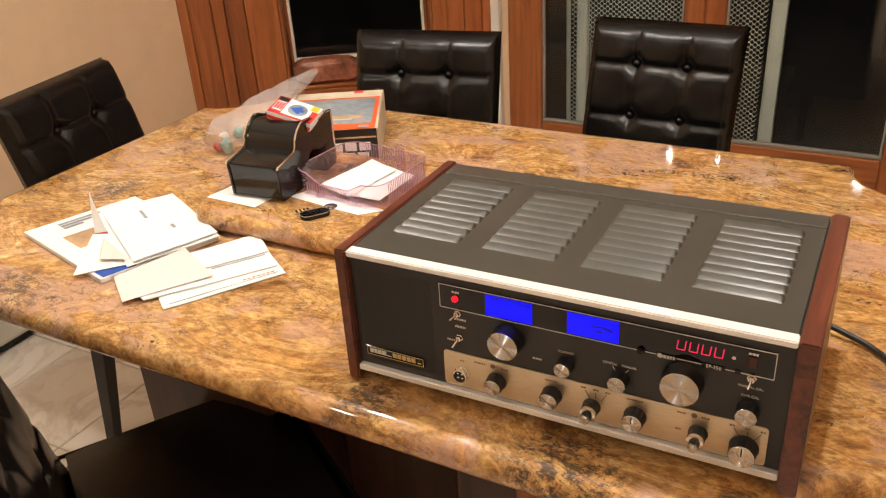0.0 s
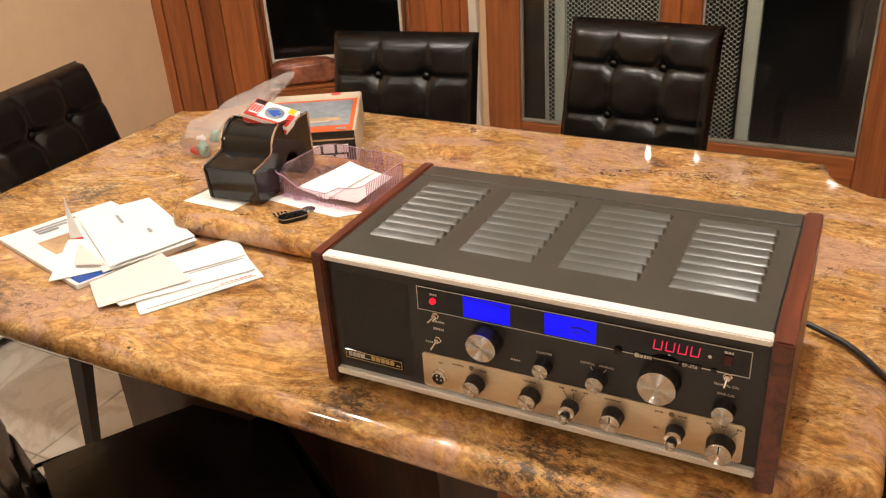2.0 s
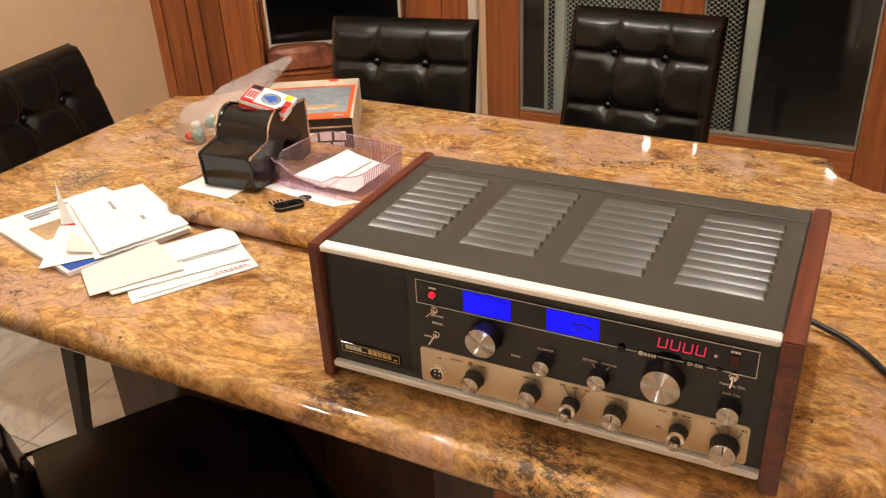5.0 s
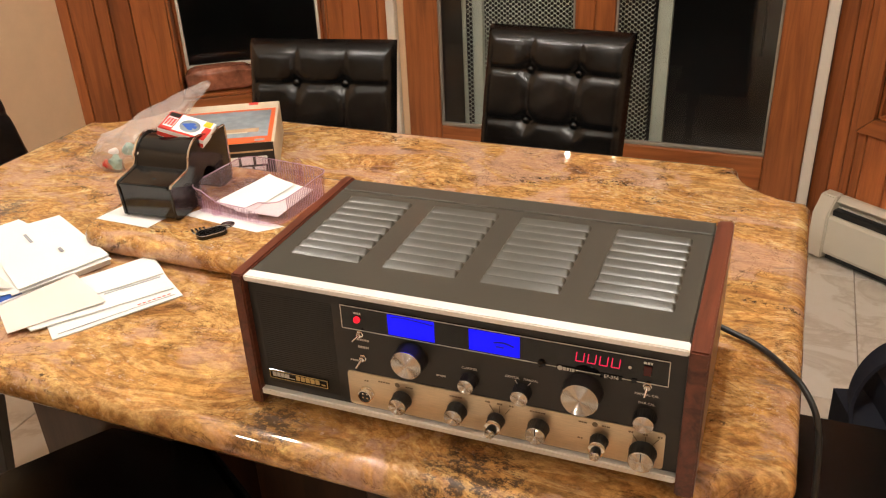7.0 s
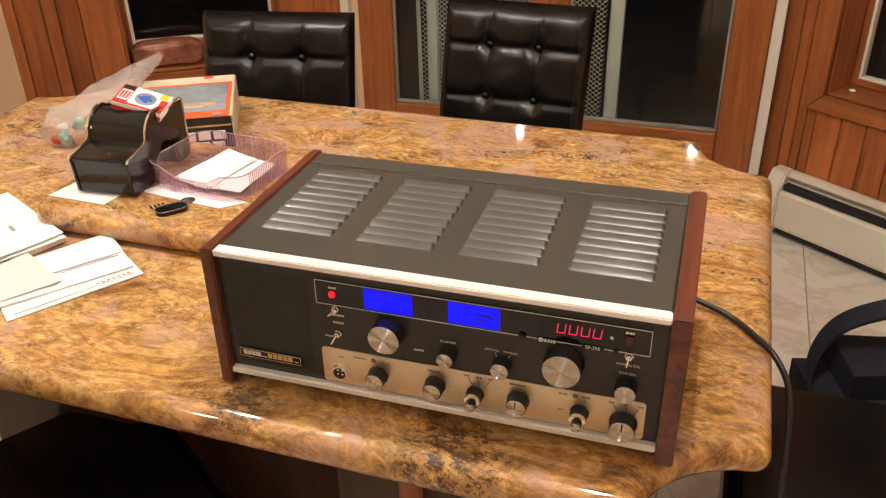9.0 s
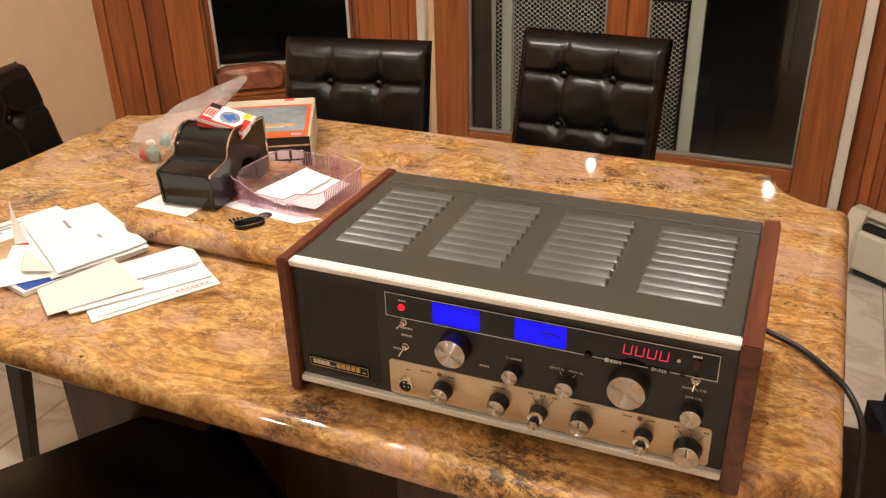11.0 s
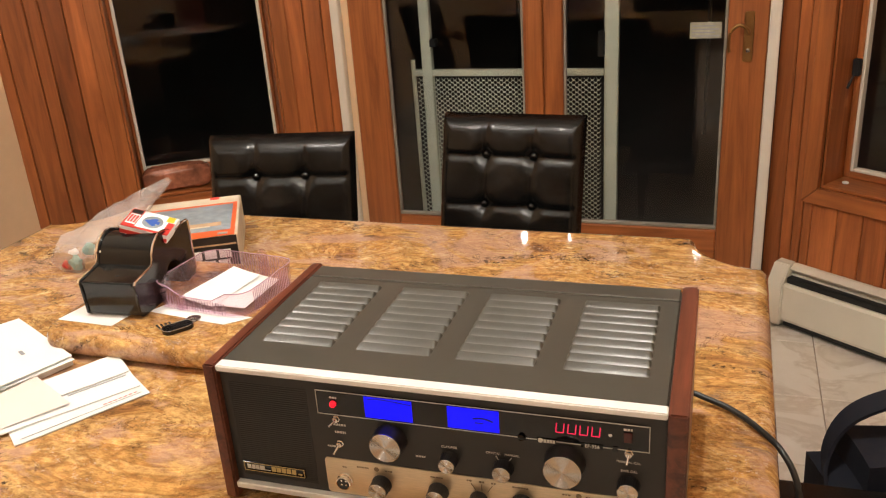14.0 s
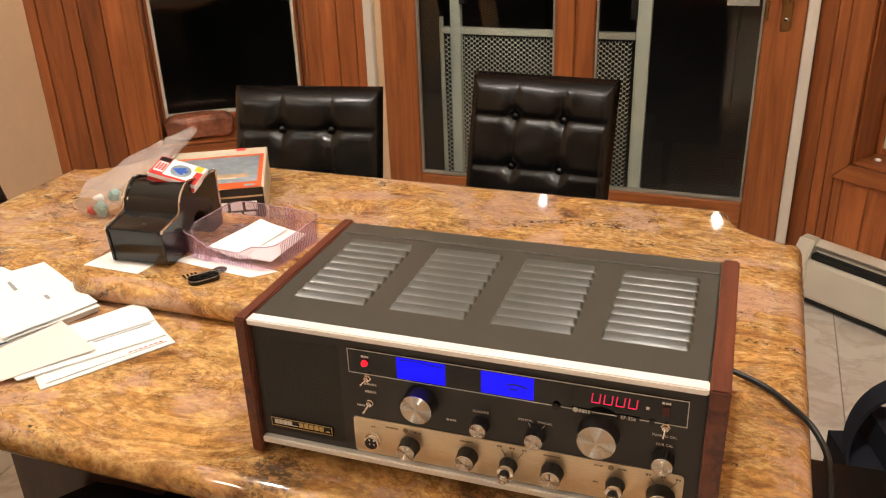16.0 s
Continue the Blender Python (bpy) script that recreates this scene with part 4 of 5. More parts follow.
for k in range(4):
    bx, bz, dw, dh, t = 0.3586 + k * 0.0112, 0.8842, 0.0072, 0.0100, 0.0010
    bm = bmesh.new()
    segs = [(0, 0, 0, 1), (1, 0, 1, 1), (0, 0, 1, 0)]
    for xa, za, xb, zb in segs:
        xa, xb = bx + xa * dw + za * dh * 0.09, bx + xb * dw + zb * dh * 0.09
        za, zb = bz + za * dh, bz + zb * dh
        nx, nz = (t / 2, 0) if abs(zb - za) > abs(xb - xa) else (0, t / 2)
        vs = [bm.verts.new(q) for q in ((xa - nx, -0.0018, za - nz), (xb - nx, -0.0018, zb - nz), (xb + nx, -0.0018, zb + nz), (xa + nx, -0.0018, za + nz))]
        bm.faces.new(vs)
    ext = bmesh.ops.extrude_face_region(bm, geom=bm.faces[:])
    bmesh.ops.translate(bm, vec=(0, 0.0003, 0), verts=[g for g in ext["geom"] if isinstance(g, bmesh.types.BMVert)])
    part("digit", bm, DIGIT, window, "glowing red digit", smooth=False)
part("pointer", lathe([(0.0018, 0), (0.0012, 0.001)], Matrix.Translation((0.4094, -0.0015, 0.8872)) @ FRONT, 12), PRINT, window, "white dot")

# champagne plate
PZ0, PZ1 = TOP + 0.0243, TOP + 0.0684
plate = part("control_plate", prism(rounded(0.1117, 0.4472, PZ0, PZ1, 0.004, 4), 0.0001, 0.0013, FRONT), PLATE, radio, "champagne brushed metal plate")


def grooves(r, h, n=36):
    """The face of a turned cap: fine rings from the rim to the middle."""
    return [(r * (1 - k / (2 * n)) if k < 2 * n else r * 0.012, h - 0.2 * r / n + (r / n * (0.22 + 0.1 * (k % 3)) if k % 2 else 0.0)) for k in range(2 * n + 1)]


def knob(x, z, r, length, skirt, parent=radio, cap=None, pointer=True):
    """A turned knob with a black ribbed skirt and a bright cap, x and z on the panel."""
    m = Matrix.Translation((x, -0.0014, z)) @ FRONT
    n = 48
    body = bmesh.new()
    rings = []
    for rr, h in ((r * skirt, 0.0), (r * skirt, length * 0.14), (r * 1.02, length * 0.22), (r * 0.99, length * 0.90)):
        rings.append([body.verts.new(((rr + (0.0003 if k % 2 else -0.0002)) * math.cos(2 * math.pi * k / n), (rr + (0.0003 if k % 2 else -0.0002)) * math.sin(2 * math.pi * k / n), h)) for k in range(n)])
    for a, b in zip(rings, rings[1:]):
        for k in range(n):
            body.faces.new((a[k], a[(k + 1) % n], b[(k + 1) % n], b[k]))
    body.faces.new(rings[0][::-1])
    body.faces.new(rings[-1])
    bmesh.ops.transform(body, matrix=m, verts=body.verts)
    ob = part("knob", body, KNOB, parent, "black ribbed knob")
    top = lathe([(r * 0.985, length * 0.901), (r * 0.985, length * 0.97)] + grooves(r * 0.95, length), None, 40)
    part("cap", top, SPUN, ob, "spun aluminium cap", smooth=False).matrix_basis = m
    if pointer:
        part("pointer", box(-0.0006, 0.0006, r * 0.1, r * 0.9, length * 1.003, length * 1.012, m=m), KNOB, ob, smooth=False)
    return ob


def stacked(x, z):
    """Two knobs on one axis, the front one thinner."""
    ob = knob(x, z, 0.0082, 0.013, 1.12, pointer=False)
    m = Matrix.Translation((x, -0.0014, z)) @ FRONT
    part("collar", lathe([(0.0080, 0.0134), (0.0082, 0.0155), (0.0070, 0.016)], m, 32), CHROME, ob, "bright ring")
    part("inner_knob", lathe([(0.0054, 0.0161), (0.0052, 0.0225)], m, 28), KNOB, ob)
    part("inner_cap", lathe([(0.0052, 0.0227), (0.0051, 0.0245)] + grooves(0.0048, 0.0253, 15), None, 28), SPUN, ob, "spun aluminium cap", smooth=False).matrix_basis = m


knob(0.1892, 0.8520, 0.0166, 0.0175, 1.05, pointer=False)
knob(0.3668, 0.8508, 0.0184, 0.0175, 1.06, pointer=False)
knob(0.2512, 0.8368, 0.0084, 0.0135, 1.1, pointer=False)
knob(0.3067, 0.8355, 0.0090, 0.0135, 1.1, pointer=False)
knob(0.4268, 0.8342, 0.0098, 0.0135, 1.08, pointer=False)
knob(0.1745, 0.7940, 0.0098, 0.0155, 1.1, pointer=False)
knob(0.2370, 0.7952, 0.0098, 0.0155, 1.1, pointer=False)
stacked(0.2794, 0.7932)
knob(0.3239, 0.7950, 0.0102, 0.0155, 1.1)
stacked(0.3850, 0.7938)
knob(0.4275, 0.7912, 0.0122, 0.0165, 1.1)


def toggle(x, z, tilt):
    m = Matrix.Translation((x, -0.0003, z)) @ FRONT
    ob = part("toggle_switch", lathe([(0.0044, 0), (0.0044, 0.0018), (0.0034, 0.0022), (0.0033, 0.0050), (0.0022, 0.0054)], m, 6), CHROME, radio, "chrome toggle switch")
    t = Vector((0, -0.0075, 0)) + Vector((tilt[0], 0, tilt[1]))
    part("lever", tube([(x, -0.006, z), (x + t.x * 0.6, -0.006 + t.y * 0.6, z + t.z * 0.6), (x + t.x, -0.006 + t.y, z + t.z)], 0.0012, 10), CHROME, ob)


toggle(0.1314, 0.8684, (-0.003, -0.002))
toggle(0.1323, 0.8384, (-0.003, -0.006))
toggle(0.4265, 0.8700, (-0.001, -0.005))
m = Matrix.Translation((0.1335, -0.0013, 0.7930)) @ FRONT
jack = part("microphone_socket", lathe([(0.0088, 0), (0.0088, 0.003), (0.0078, 0.0034), (0.0078, 0.008), (0.0068, 0.0082), (0.0066, 0.004)], m, 28), CHROME, radio, "chrome microphone socket")
part("insert", lathe([(0.0064, 0.0041), (0.0064, 0.0060)], m, 24), KNOB, jack, "black insert with four holes")
for dx, dz in ((0.0025, 0.0025), (-0.0025, 0.0025), (0.0025, -0.0025), (-0.0025, -0.0025)):
    part("pin_hole", lathe([(0.0011, 0.0061), (0.0011, 0.0064)], m @ Matrix.Translation((dx, dz, 0)), 10), CHROME, jack)


def caption(text, x, z, size=0.0045, mat=PRINT, y=-0.0005):
    words("caption", text, size, Matrix.Translation((x, y, z)) @ FRONT, mat, radio)


def bars(x, z, width, height, mat, y=-0.0006):
    """Small print that cannot be read."""
    bm, at = bmesh.new(), x - width / 2
    while at < x + width / 2 - 0.0008:
        step = 0.0016 + 0.0006 * (int(at * 1e5) % 3)
        box(at, min(at + step, x + width / 2), y, y + 0.0003, z - height / 2, z + height / 2, bm=bm)
        at += step + 0.0007
    part("caption_print", bm, mat, radio, smooth=False)


caption("CLARIFIER", 0.2511, 0.8503, 0.0037)
caption("CRYSTAL", 0.2960, 0.8500, 0.0036)
caption("MANUAL", 0.3150, 0.8500, 0.0036)
caption("MANUAL CAL", 0.4263, 0.8590, 0.0036)
caption("SWR CAL", 0.4268, 0.8490, 0.0037)
caption("EF-356", 0.3928, 0.8731, 0.0050, y=-0.0025)
bars(0.1310, 0.8937, 0.009, 0.0022, PRINT, -0.0019)
bars(0.4254, 0.8955, 0.008, 0.0022, PRINT, -0.0019)
bars(0.1335, 0.8605, 0.014, 0.0022, PRINT)
bars(0.1335, 0.8515, 0.012, 0.0026, PRINT)
bars(0.1215, 0.8330, 0.009, 0.0020, PRINT)
bars(0.2200, 0.8345, 0.010, 0.0020, PRINT)
for x0, x1 in ((0.3275, 0.3300), (0.3405, 0.3590), (0.3825, 0.4030), (0.4115, 0.4165)):
    part("outline_gap", box(x0, x1, -0.0023, -0.0020, 0.8710, 0.8755), GLOSS, radio, smooth=False)
part("wheel_mark", lathe([(0.0026, 0), (0.0026, 0.0003)], Matrix.Translation((0.3440, -0.0024, 0.8733)) @ FRONT, 16), PRINT, radio, "small printed emblem")
bars(0.3525, 0.8730, 0.011, 0.0034, PRINT, -0.0027)
part("jewel", lathe([(0.0036, 0), (0.0034, 0.002), (0.001, 0.003)], Matrix.Translation((0.3255, -0.0019, 0.8740)) @ FRONT, 16), GLOSS, radio, "small black lens")
for (x0, z0), (x1, z1) in (((0.2990, 0.8470), (0.3012, 0.8428)), ((0.3148, 0.8470), (0.3118, 0.8428))):
    part("line_mark", tube([(x0, -0.0004, z0), (x1, -0.0004, z1)], 0.0004, 6), PRINT, radio)
for x, z, w in ((0.134, 0.8090, 0.005), (0.155, 0.8115, 0.014), (0.184, 0.8110, 0.009), (0.236, 0.8120, 0.014), (0.3225, 0.8135, 0.016), (0.368, 0.8130, 0.008), (0.391, 0.8130, 0.009), (0.366, 0.793, 0.005)):
    bars(x, z, w, 0.0016, DARKPRINT, -0.0017)
for x, z in ((0.170, 0.8115), (0.380, 0.8130)):
    part("knob_sign", lathe([(0.0028, 0), (0.0028, 0.0003)], Matrix.Translation((x, -0.0014, z)) @ FRONT, 14), DARKPRINT, radio)
for cx, cz, fan in ((0.2830, 0.7895, (-0.011, 0.0, 0.011)), (0.4290, 0.7885, (-0.012, 0.0, 0.012))):
    for f in fan:
        part("line_mark", tube([(cx + f * 0.55, -0.0017, cz + 0.0135), (cx + f, -0.0017, cz + 0.0215)], 0.0004, 6), DARKPRINT, radio)
        bars(cx + f * 1.15, cz + 0.0245, 0.0055, 0.0020, DARKPRINT, -0.0017)

cord = thing("power_cord", "black rubber cord lying over the edge of the table", "cord")
part("cable", tube(spline([(0.470, 0.300, TOP + 0.012), (0.490, 0.292, TOP + 0.010), (0.520, 0.279, TOP + 0.006), (0.550, 0.245, TOP + 0.006), (0.574, 0.208, TOP + 0.004), (0.592, 0.182, TOP - 0.022),
                           (0.600, 0.168, 0.66), (0.606, 0.145, 0.56), (0.612, 0.12, 0.49), (0.62, 0.06, 0.30), (0.63, 0.02, 0.10), (0.64, 0.04, 0.006), (0.75, 0.10, 0.006)]), 0.0037, 12), RUBBER, cord)

# ---- papers ----


def sheet(corners, z, thick=0.0008, lift=(0, 0, 0, 0), wave=0.001, n=12, seed=0.0):
    """A sheet of paper over four corners, with lifted corners and a slight wave."""
    bm = bmesh.new()
    p = [Vector((x, y, z + l)) for (x, y), l in zip(corners, lift)]
    low, high = [], []
    for j in range(n + 1):
        v = j / n
        for i in range(n + 1):
            u = i / n
            q = p[0] * (1 - u) * (1 - v) + p[1] * u * (1 - v) + p[2] * u * v + p[3] * (1 - u) * v
            q.z += wave * (0.5 + 0.5 * noise.noise((u * 2.3 + seed, v * 2.3, seed)))
            low.append(bm.verts.new(q))
            high.append(bm.verts.new(q + Vector((0, 0, thick))))
    k = n + 1
    for j in range(n):
        for i in range(n):
            a = j * k + i
            bm.faces.new((high[a], high[a + 1], high[a + k + 1], high[a + k]))
            bm.faces.new((low[a + 1], low[a], low[a + k], low[a + k + 1]))
    rim_i = [i for i in range(k)] + [j * k + n for j in range(1, k)] + [n * k + i for i in range(n - 1, -1, -1)] + [j * k for j in range(n - 1, 0, -1)]
    for a, b in zip(rim_i, rim_i[1:] + rim_i[:1]):
        bm.faces.new((low[a], low[b], high[b], high[a]))
    return bm


def on_sheet(corners, u0, u1, v0, v1):
    a, b, c, d = (Vector(q) for q in corners)
    f = lambda u, v: tuple(a * (1 - u) * (1 - v) + b * u * (1 - v) + c * u * v + d * (1 - u) * v)
    return [f(u0, v0), f(u1, v0), f(u1, v1), f(u0, v1)]


P = TOP + 0.0005
mag = [(-0.728, 0.098), (-0.476, 0.033), (-0.408, 0.208), (-0.660, 0.276)]
ob = thing("magazine", "glossy white magazine with blue and orange print on the table", "magazine", "loose post")
part("booklet", sheet(mag, P, 0.007, seed=1), PAPER, ob)
part("print_patch", sheet(on_sheet(mag, 0.30, 0.98, 0.80, 0.94), P + 0.0076, 0.0002, n=6, seed=1), NAVYINK, ob, "navy printed band")
part("print_patch", sheet(on_sheet(mag, 0.80, 0.99, 0.03, 0.30), P + 0.0076, 0.0002, n=6, seed=1), BLUEINK, ob, "blue printed corner")
part("print_patch", sheet(on_sheet(mag, 0.28, 0.52, 0.16, 0.58), P + 0.0076, 0.0002, n=6, seed=1), SANDINK, ob, "tan and red printed picture")
part("print_patch", sheet(on_sheet(mag, 0.40, 0.50, 0.38, 0.56), P + 0.0080, 0.0002, n=6, seed=1), REDINK, ob)
for k in range(3):
    part("print_bar", sheet(on_sheet(mag, 0.06 + 0.04 * k, 0.09 + 0.04 * k, 0.25, 0.62 - 0.1 * k), P + 0.0077, 0.0002, n=4, seed=1), GREYINK, ob)
leaf = [(-0.522, 0.024), (-0.458, 0.092), (-0.492, 0.182), (-0.600, 0.130)]
ob = thing("letter", "folded white letter with a raised corner on the magazine", "letter", "loose post")
part("sheet", sheet(leaf, P + 0.0085, 0.0008, (0, 0.001, 0.001, 0.003), seed=2), PAPER, ob)
folded = [(-0.458, 0.082), (-0.407, 0.209), (-0.591, 0.299), (-0.648, 0.192)]
ob = thing("letter", "thick white letter folded over, lying on the magazine", "letter", "loose post")
part("sheet", sheet([(-0.462, 0.072), (-0.400, 0.205), (-0.588, 0.296), (-0.640, 0.180)], P + 0.0105, 0.0009, (0, 0, 0, 0.001), seed=3), PAPER, ob)
part("sheet", sheet(folded, P + 0.0130, 0.0009, (0.002, 0.001, 0.0, 0.003), 0.0015, seed=4), PAPER, ob)
part("print_bar", sheet(on_sheet(folded, 0.42, 0.46, 0.62, 0.80), P + 0.0172, 0.0002, n=3, seed=4), GREYINK, ob)
part("print_bar", sheet(on_sheet(folded, 0.62, 0.66, 0.30, 0.38), P + 0.0172, 0.0002, n=3, seed=4), GREYINK, ob)
ob = thing("torn_flap", "torn cream envelope flap standing up among the letters", "paper", "loose post")
bm = bmesh.new()
tri = [(-0.514, 0.068, P + 0.0165), (-0.470, 0.085, P + 0.0165), (-0.535, 0.100, P + 0.032), (-0.536, 0.090, P + 0.0165)]
front = [bm.verts.new(q) for q in tri]
back = [bm.verts.new(Vector(q) + Vector((0.0004, 0.0004, 0.0003))) for q in tri]
for a, b, c in ((0, 1, 2), (0, 2, 3)):
    bm.faces.new((front[a], front[b], front[c]))
    bm.faces.new((back[c], back[b], back[a]))
part("flap", bm, PAPER2, ob)
bm = bmesh.new()
tip = [bm.verts.new(q) for q in ((-0.592, 0.128, P + 0.0165), (-0.578, 0.140, P + 0.0165), (-0.588, 0.138, P + 0.060), (-0.594, 0.139, P + 0.083))]
for q in ((0, 1, 2), (0, 2, 3)):
    bm.faces.new([tip[k] for k in q])
back = bmesh.ops.extrude_face_region(bm, geom=bm.faces[:])
bmesh.ops.translate(bm, vec=(0.0004, 0.0005, 0), verts=[g for g in back["geom"] if isinstance(g, bmesh.types.BMVert)])
part("torn_strip", bm, PAPER, ob, "thin torn strip standing up", smooth=False)
env1 = [(-0.375, 0.018), (-0.262, 0.172), (-0.352, 0.241), (-0.467, 0.054)]
env2 = [(-0.335, 0.014), (-0.240, 0.163), (-0.352, 0.236), (-0.440, 0.090)]
ob = thing("envelope", "white envelope with a red and black printed edge", "envelope", "loose post")
part("sheet", sheet(env2, P, 0.0016, seed=5), PAPER, ob)
part("print_bar", sheet(on_sheet(env2, 0.05, 0.95, 0.055, 0.066), P + 0.0026, 0.0002, n=8, seed=5), GREYINK, ob, "thin dark line")
for k in range(7):
    part("print_bar", sheet(on_sheet(env2, 0.66 + 0.04 * k, 0.685 + 0.04 * k, 0.09, 0.11), P + 0.0026, 0.0002, n=2, seed=5), REDINK, ob)
ob = thing("envelope", "opened white envelope with its cream pointed flap turned over", "envelope", "loose post")
part("sheet", sheet(env1, P + 0.0030, 0.0018, (0, 0, 0.002, 0), seed=6), PAPER, ob)
part("sheet", sheet(on_sheet(env1, 0.30, 0.99, 0.40, 0.98), P + 0.0052, 0.0010, (0.002, 0.002, 0.003, 0.002), seed=7), PAPER, ob)
# no print: a grey strip as the shade inside the envelope's opening
part("print_bar", sheet(on_sheet(env1, 0.56, 0.96, 0.355, 0.375), P + 0.0055, 0.0004, n=8, seed=6), GREYINK, ob, "grey strip painted as the shade in the opening")
bm = bmesh.new()
tri = [(-0.398, 0.001, P + 0.0066), (-0.466, 0.048, P + 0.0066), (-0.400, 0.132, P + 0.026), (-0.325, 0.106, P + 0.0095)]
cen = Vector((-0.388, 0.078, P + 0.015))
front = [bm.verts.new(q) for q in tri] + [bm.verts.new(cen)]
back = [bm.verts.new(Vector(q) - Vector((0, 0, 0.0006))) for q in tri] + [bm.verts.new(cen - Vector((0, 0, 0.0006)))]
for k in range(4):
    bm.faces.new((front[k], front[(k + 1) % 4], front[4]))
    bm.faces.new((back[(k + 1) % 4], back[k], back[4]))
    bm.faces.new((front[(k + 1) % 4], front[k], back[k], back[(k + 1) % 4]))
part("flap", bm, PAPER2, ob, "cream pointed flap")

# ---- things on the granite board ----
ob = thing("slip", "white paper slip with small print under the card shuffler", "paper")
slip = [(-0.474, 0.265), (-0.372, 0.262), (-0.362, 0.330), (-0.464, 0.327)]
part("sheet", sheet(slip, SLAB + 0.0004, 0.0006, seed=8), PAPER, ob)
part("print_bar", sheet(on_sheet(slip, 0.42, 0.62, 0.76, 0.82), SLAB + 0.0022, 0.0002, n=3, seed=8), GREYINK, ob)

shuffler = thing("card_shuffler", "glossy black plastic card shuffler on the granite board", "card shuffler", m=pose(-0.393, 0.380, SLAB + 0.0014, 0, 0, 4) @ Matrix.Diagonal((1.08, 0.91, 1, 1)))


def shuffler_profile():
    """Side view: y to the back, z up."""
    p = [(-0.097, 0.004), (-0.101, 0.055), (-0.098, 0.059), (-0.052, 0.065), (-0.046, 0.067)]
    p += [(-0.002 - 0.042 * math.cos(a), 0.066 + 0.040 * math.sin(a)) for a in (radians(12 + 13 * k) for k in range(8))]
    p += [(0.028, 0.098), (0.040, 0.0945), (0.054, 0.097), (0.066, 0.0985), (0.078, 0.098), (0.081, 0.095), (0.081, 0.004), (0.050, 0.0)]
    p += [(0.048 - 0.034 * (1 - math.cos(a)), 0.052 * math.sin(a)) for a in (0.5, 1.0, 1.5, 2.0, 2.6)]
    p += [(-0.022, 0.0), (-0.090, 0.0)]
    return p


SIDE = Matrix(((0, 0, 1, 0), (1, 0, 0, 0), (0, 1, 0, 0), (0, 0, 0, 1)))
prof = shuffler_profile()
part("body", prism(prof, -0.041, 0.041, SIDE), SHINY, shuffler)
for x0, x1 in ((-0.0455, -0.0412), (0.0412, 0.0455)):
    big = [(y * 1.03, max(-0.001, z * 1.03)) for y, z in prof]
    bm = prism(big, x0, x1, SIDE)
    bmesh.ops.bevel(bm, geom=bm.edges[:], offset=0.0012, segments=1, affect="EDGES")
    part("side_plate", bm, SHINY, shuffler)
    xe = x1 if x0 > 0 else x0
    edge = [Vector((xe, y, z)) for y, z in big[1:20]]
    part("side_rim", tube(edge, 0.0017, 6), CHROME, shuffler, "bright rubbed edge")
part("catch", box(-0.006, 0.006, -0.070, -0.062, 0.0585, 0.0605, 0.0006, 1), BLACKGAP, shuffler)
part("card_edges", box(-0.060, -0.0465, -0.040, 0.012, 0.056, 0.082, 0.002, 1, m=pose(0, 0, 0, 0, 6, 0)), CARD, shuffler, "worn cream card against the side")
part("slot_mark", lathe([(0.004, 0), (0.0035, 0.0008)], Matrix.Translation((0.006, -0.078, 0.0608)), 14), BLACKGAP, shuffler)
part("front_lip", box(-0.041, 0.041, -0.1035, -0.0985, 0.052, 0.0590, 0.0015, 2), SHINY, shuffler)

deck = thing("card_deck", "red and white box of playing cards leaning on the shuffler", "card box", m=pose(-0.382, 0.404, SLAB + 0.1025, 9.5, 16.6, 13.9) @ Matrix.Diagonal((0.74, 0.83, 0.87, 1)))
body = part("carton", box(-0.052, 0.052, -0.033, 0.033, 0.0, 0.017, 0.001, 1), PAPER, deck, smooth=False)
for x0, x1, y0, y1, mt in ((-0.051, -0.024, -0.032, 0.032, REDINK), (0.036, 0.051, -0.032, 0.010, REDINK), (-0.051, 0.051, -0.0325, -0.026, REDINK)):
    part("print_patch", box(x0, x1, y0, y1, 0.0171, 0.0175), mt, body, smooth=False)
part("print_patch", box(-0.047, -0.026, -0.020, 0.014, 0.0176, 0.0180), PAPER, body, smooth=False)
part("print_patch", box(-0.049, -0.026, 0.016, 0.030, 0.0176, 0.0180), BLACKCARD, body, smooth=False)
for k, mt in ((0, REDINK), (1, REDINK), (2, REDINK)):
    part("print_bar", box(-0.045 + k * 0.0065, -0.0405 + k * 0.0065, -0.016, 0.010, 0.0181, 0.0184), mt, body, smooth=False)
part("print_patch", prism([(0.022 * math.cos(a), 0.021 * math.sin(a)) for a in (2 * math.pi * k / 24 for k in range(24))], 0.0171, 0.0175, Matrix.Translation((0.006, 0.0, 0))), SKYINK, body, "pale printed ring", smooth=False)
spade = [(0, 0.020), (0.010, 0.005), (0.015, -0.003), (0.012, -0.010), (0.004, -0.008), (0.006, -0.016), (-0.006, -0.016), (-0.004, -0.008), (-0.012, -0.010), (-0.015, -0.003), (-0.010, 0.005)]
part("print_patch", prism([(-y * 0.9, x * 0.9) for x, y in spade][::-1], 0.0176, 0.0180, Matrix.Translation((0.006, 0.0, 0))), BLUEINK, body, "blue spade", smooth=False)
part("print_patch", box(0.030, 0.046, 0.012, 0.030, 0.0176, 0.0180), YELLOWINK, body, "yellow sticker", smooth=False)
part("print_patch", box(-0.0515, 0.0515, -0.0337, -0.0332, 0.002, 0.010), REDINK, body, smooth=False)

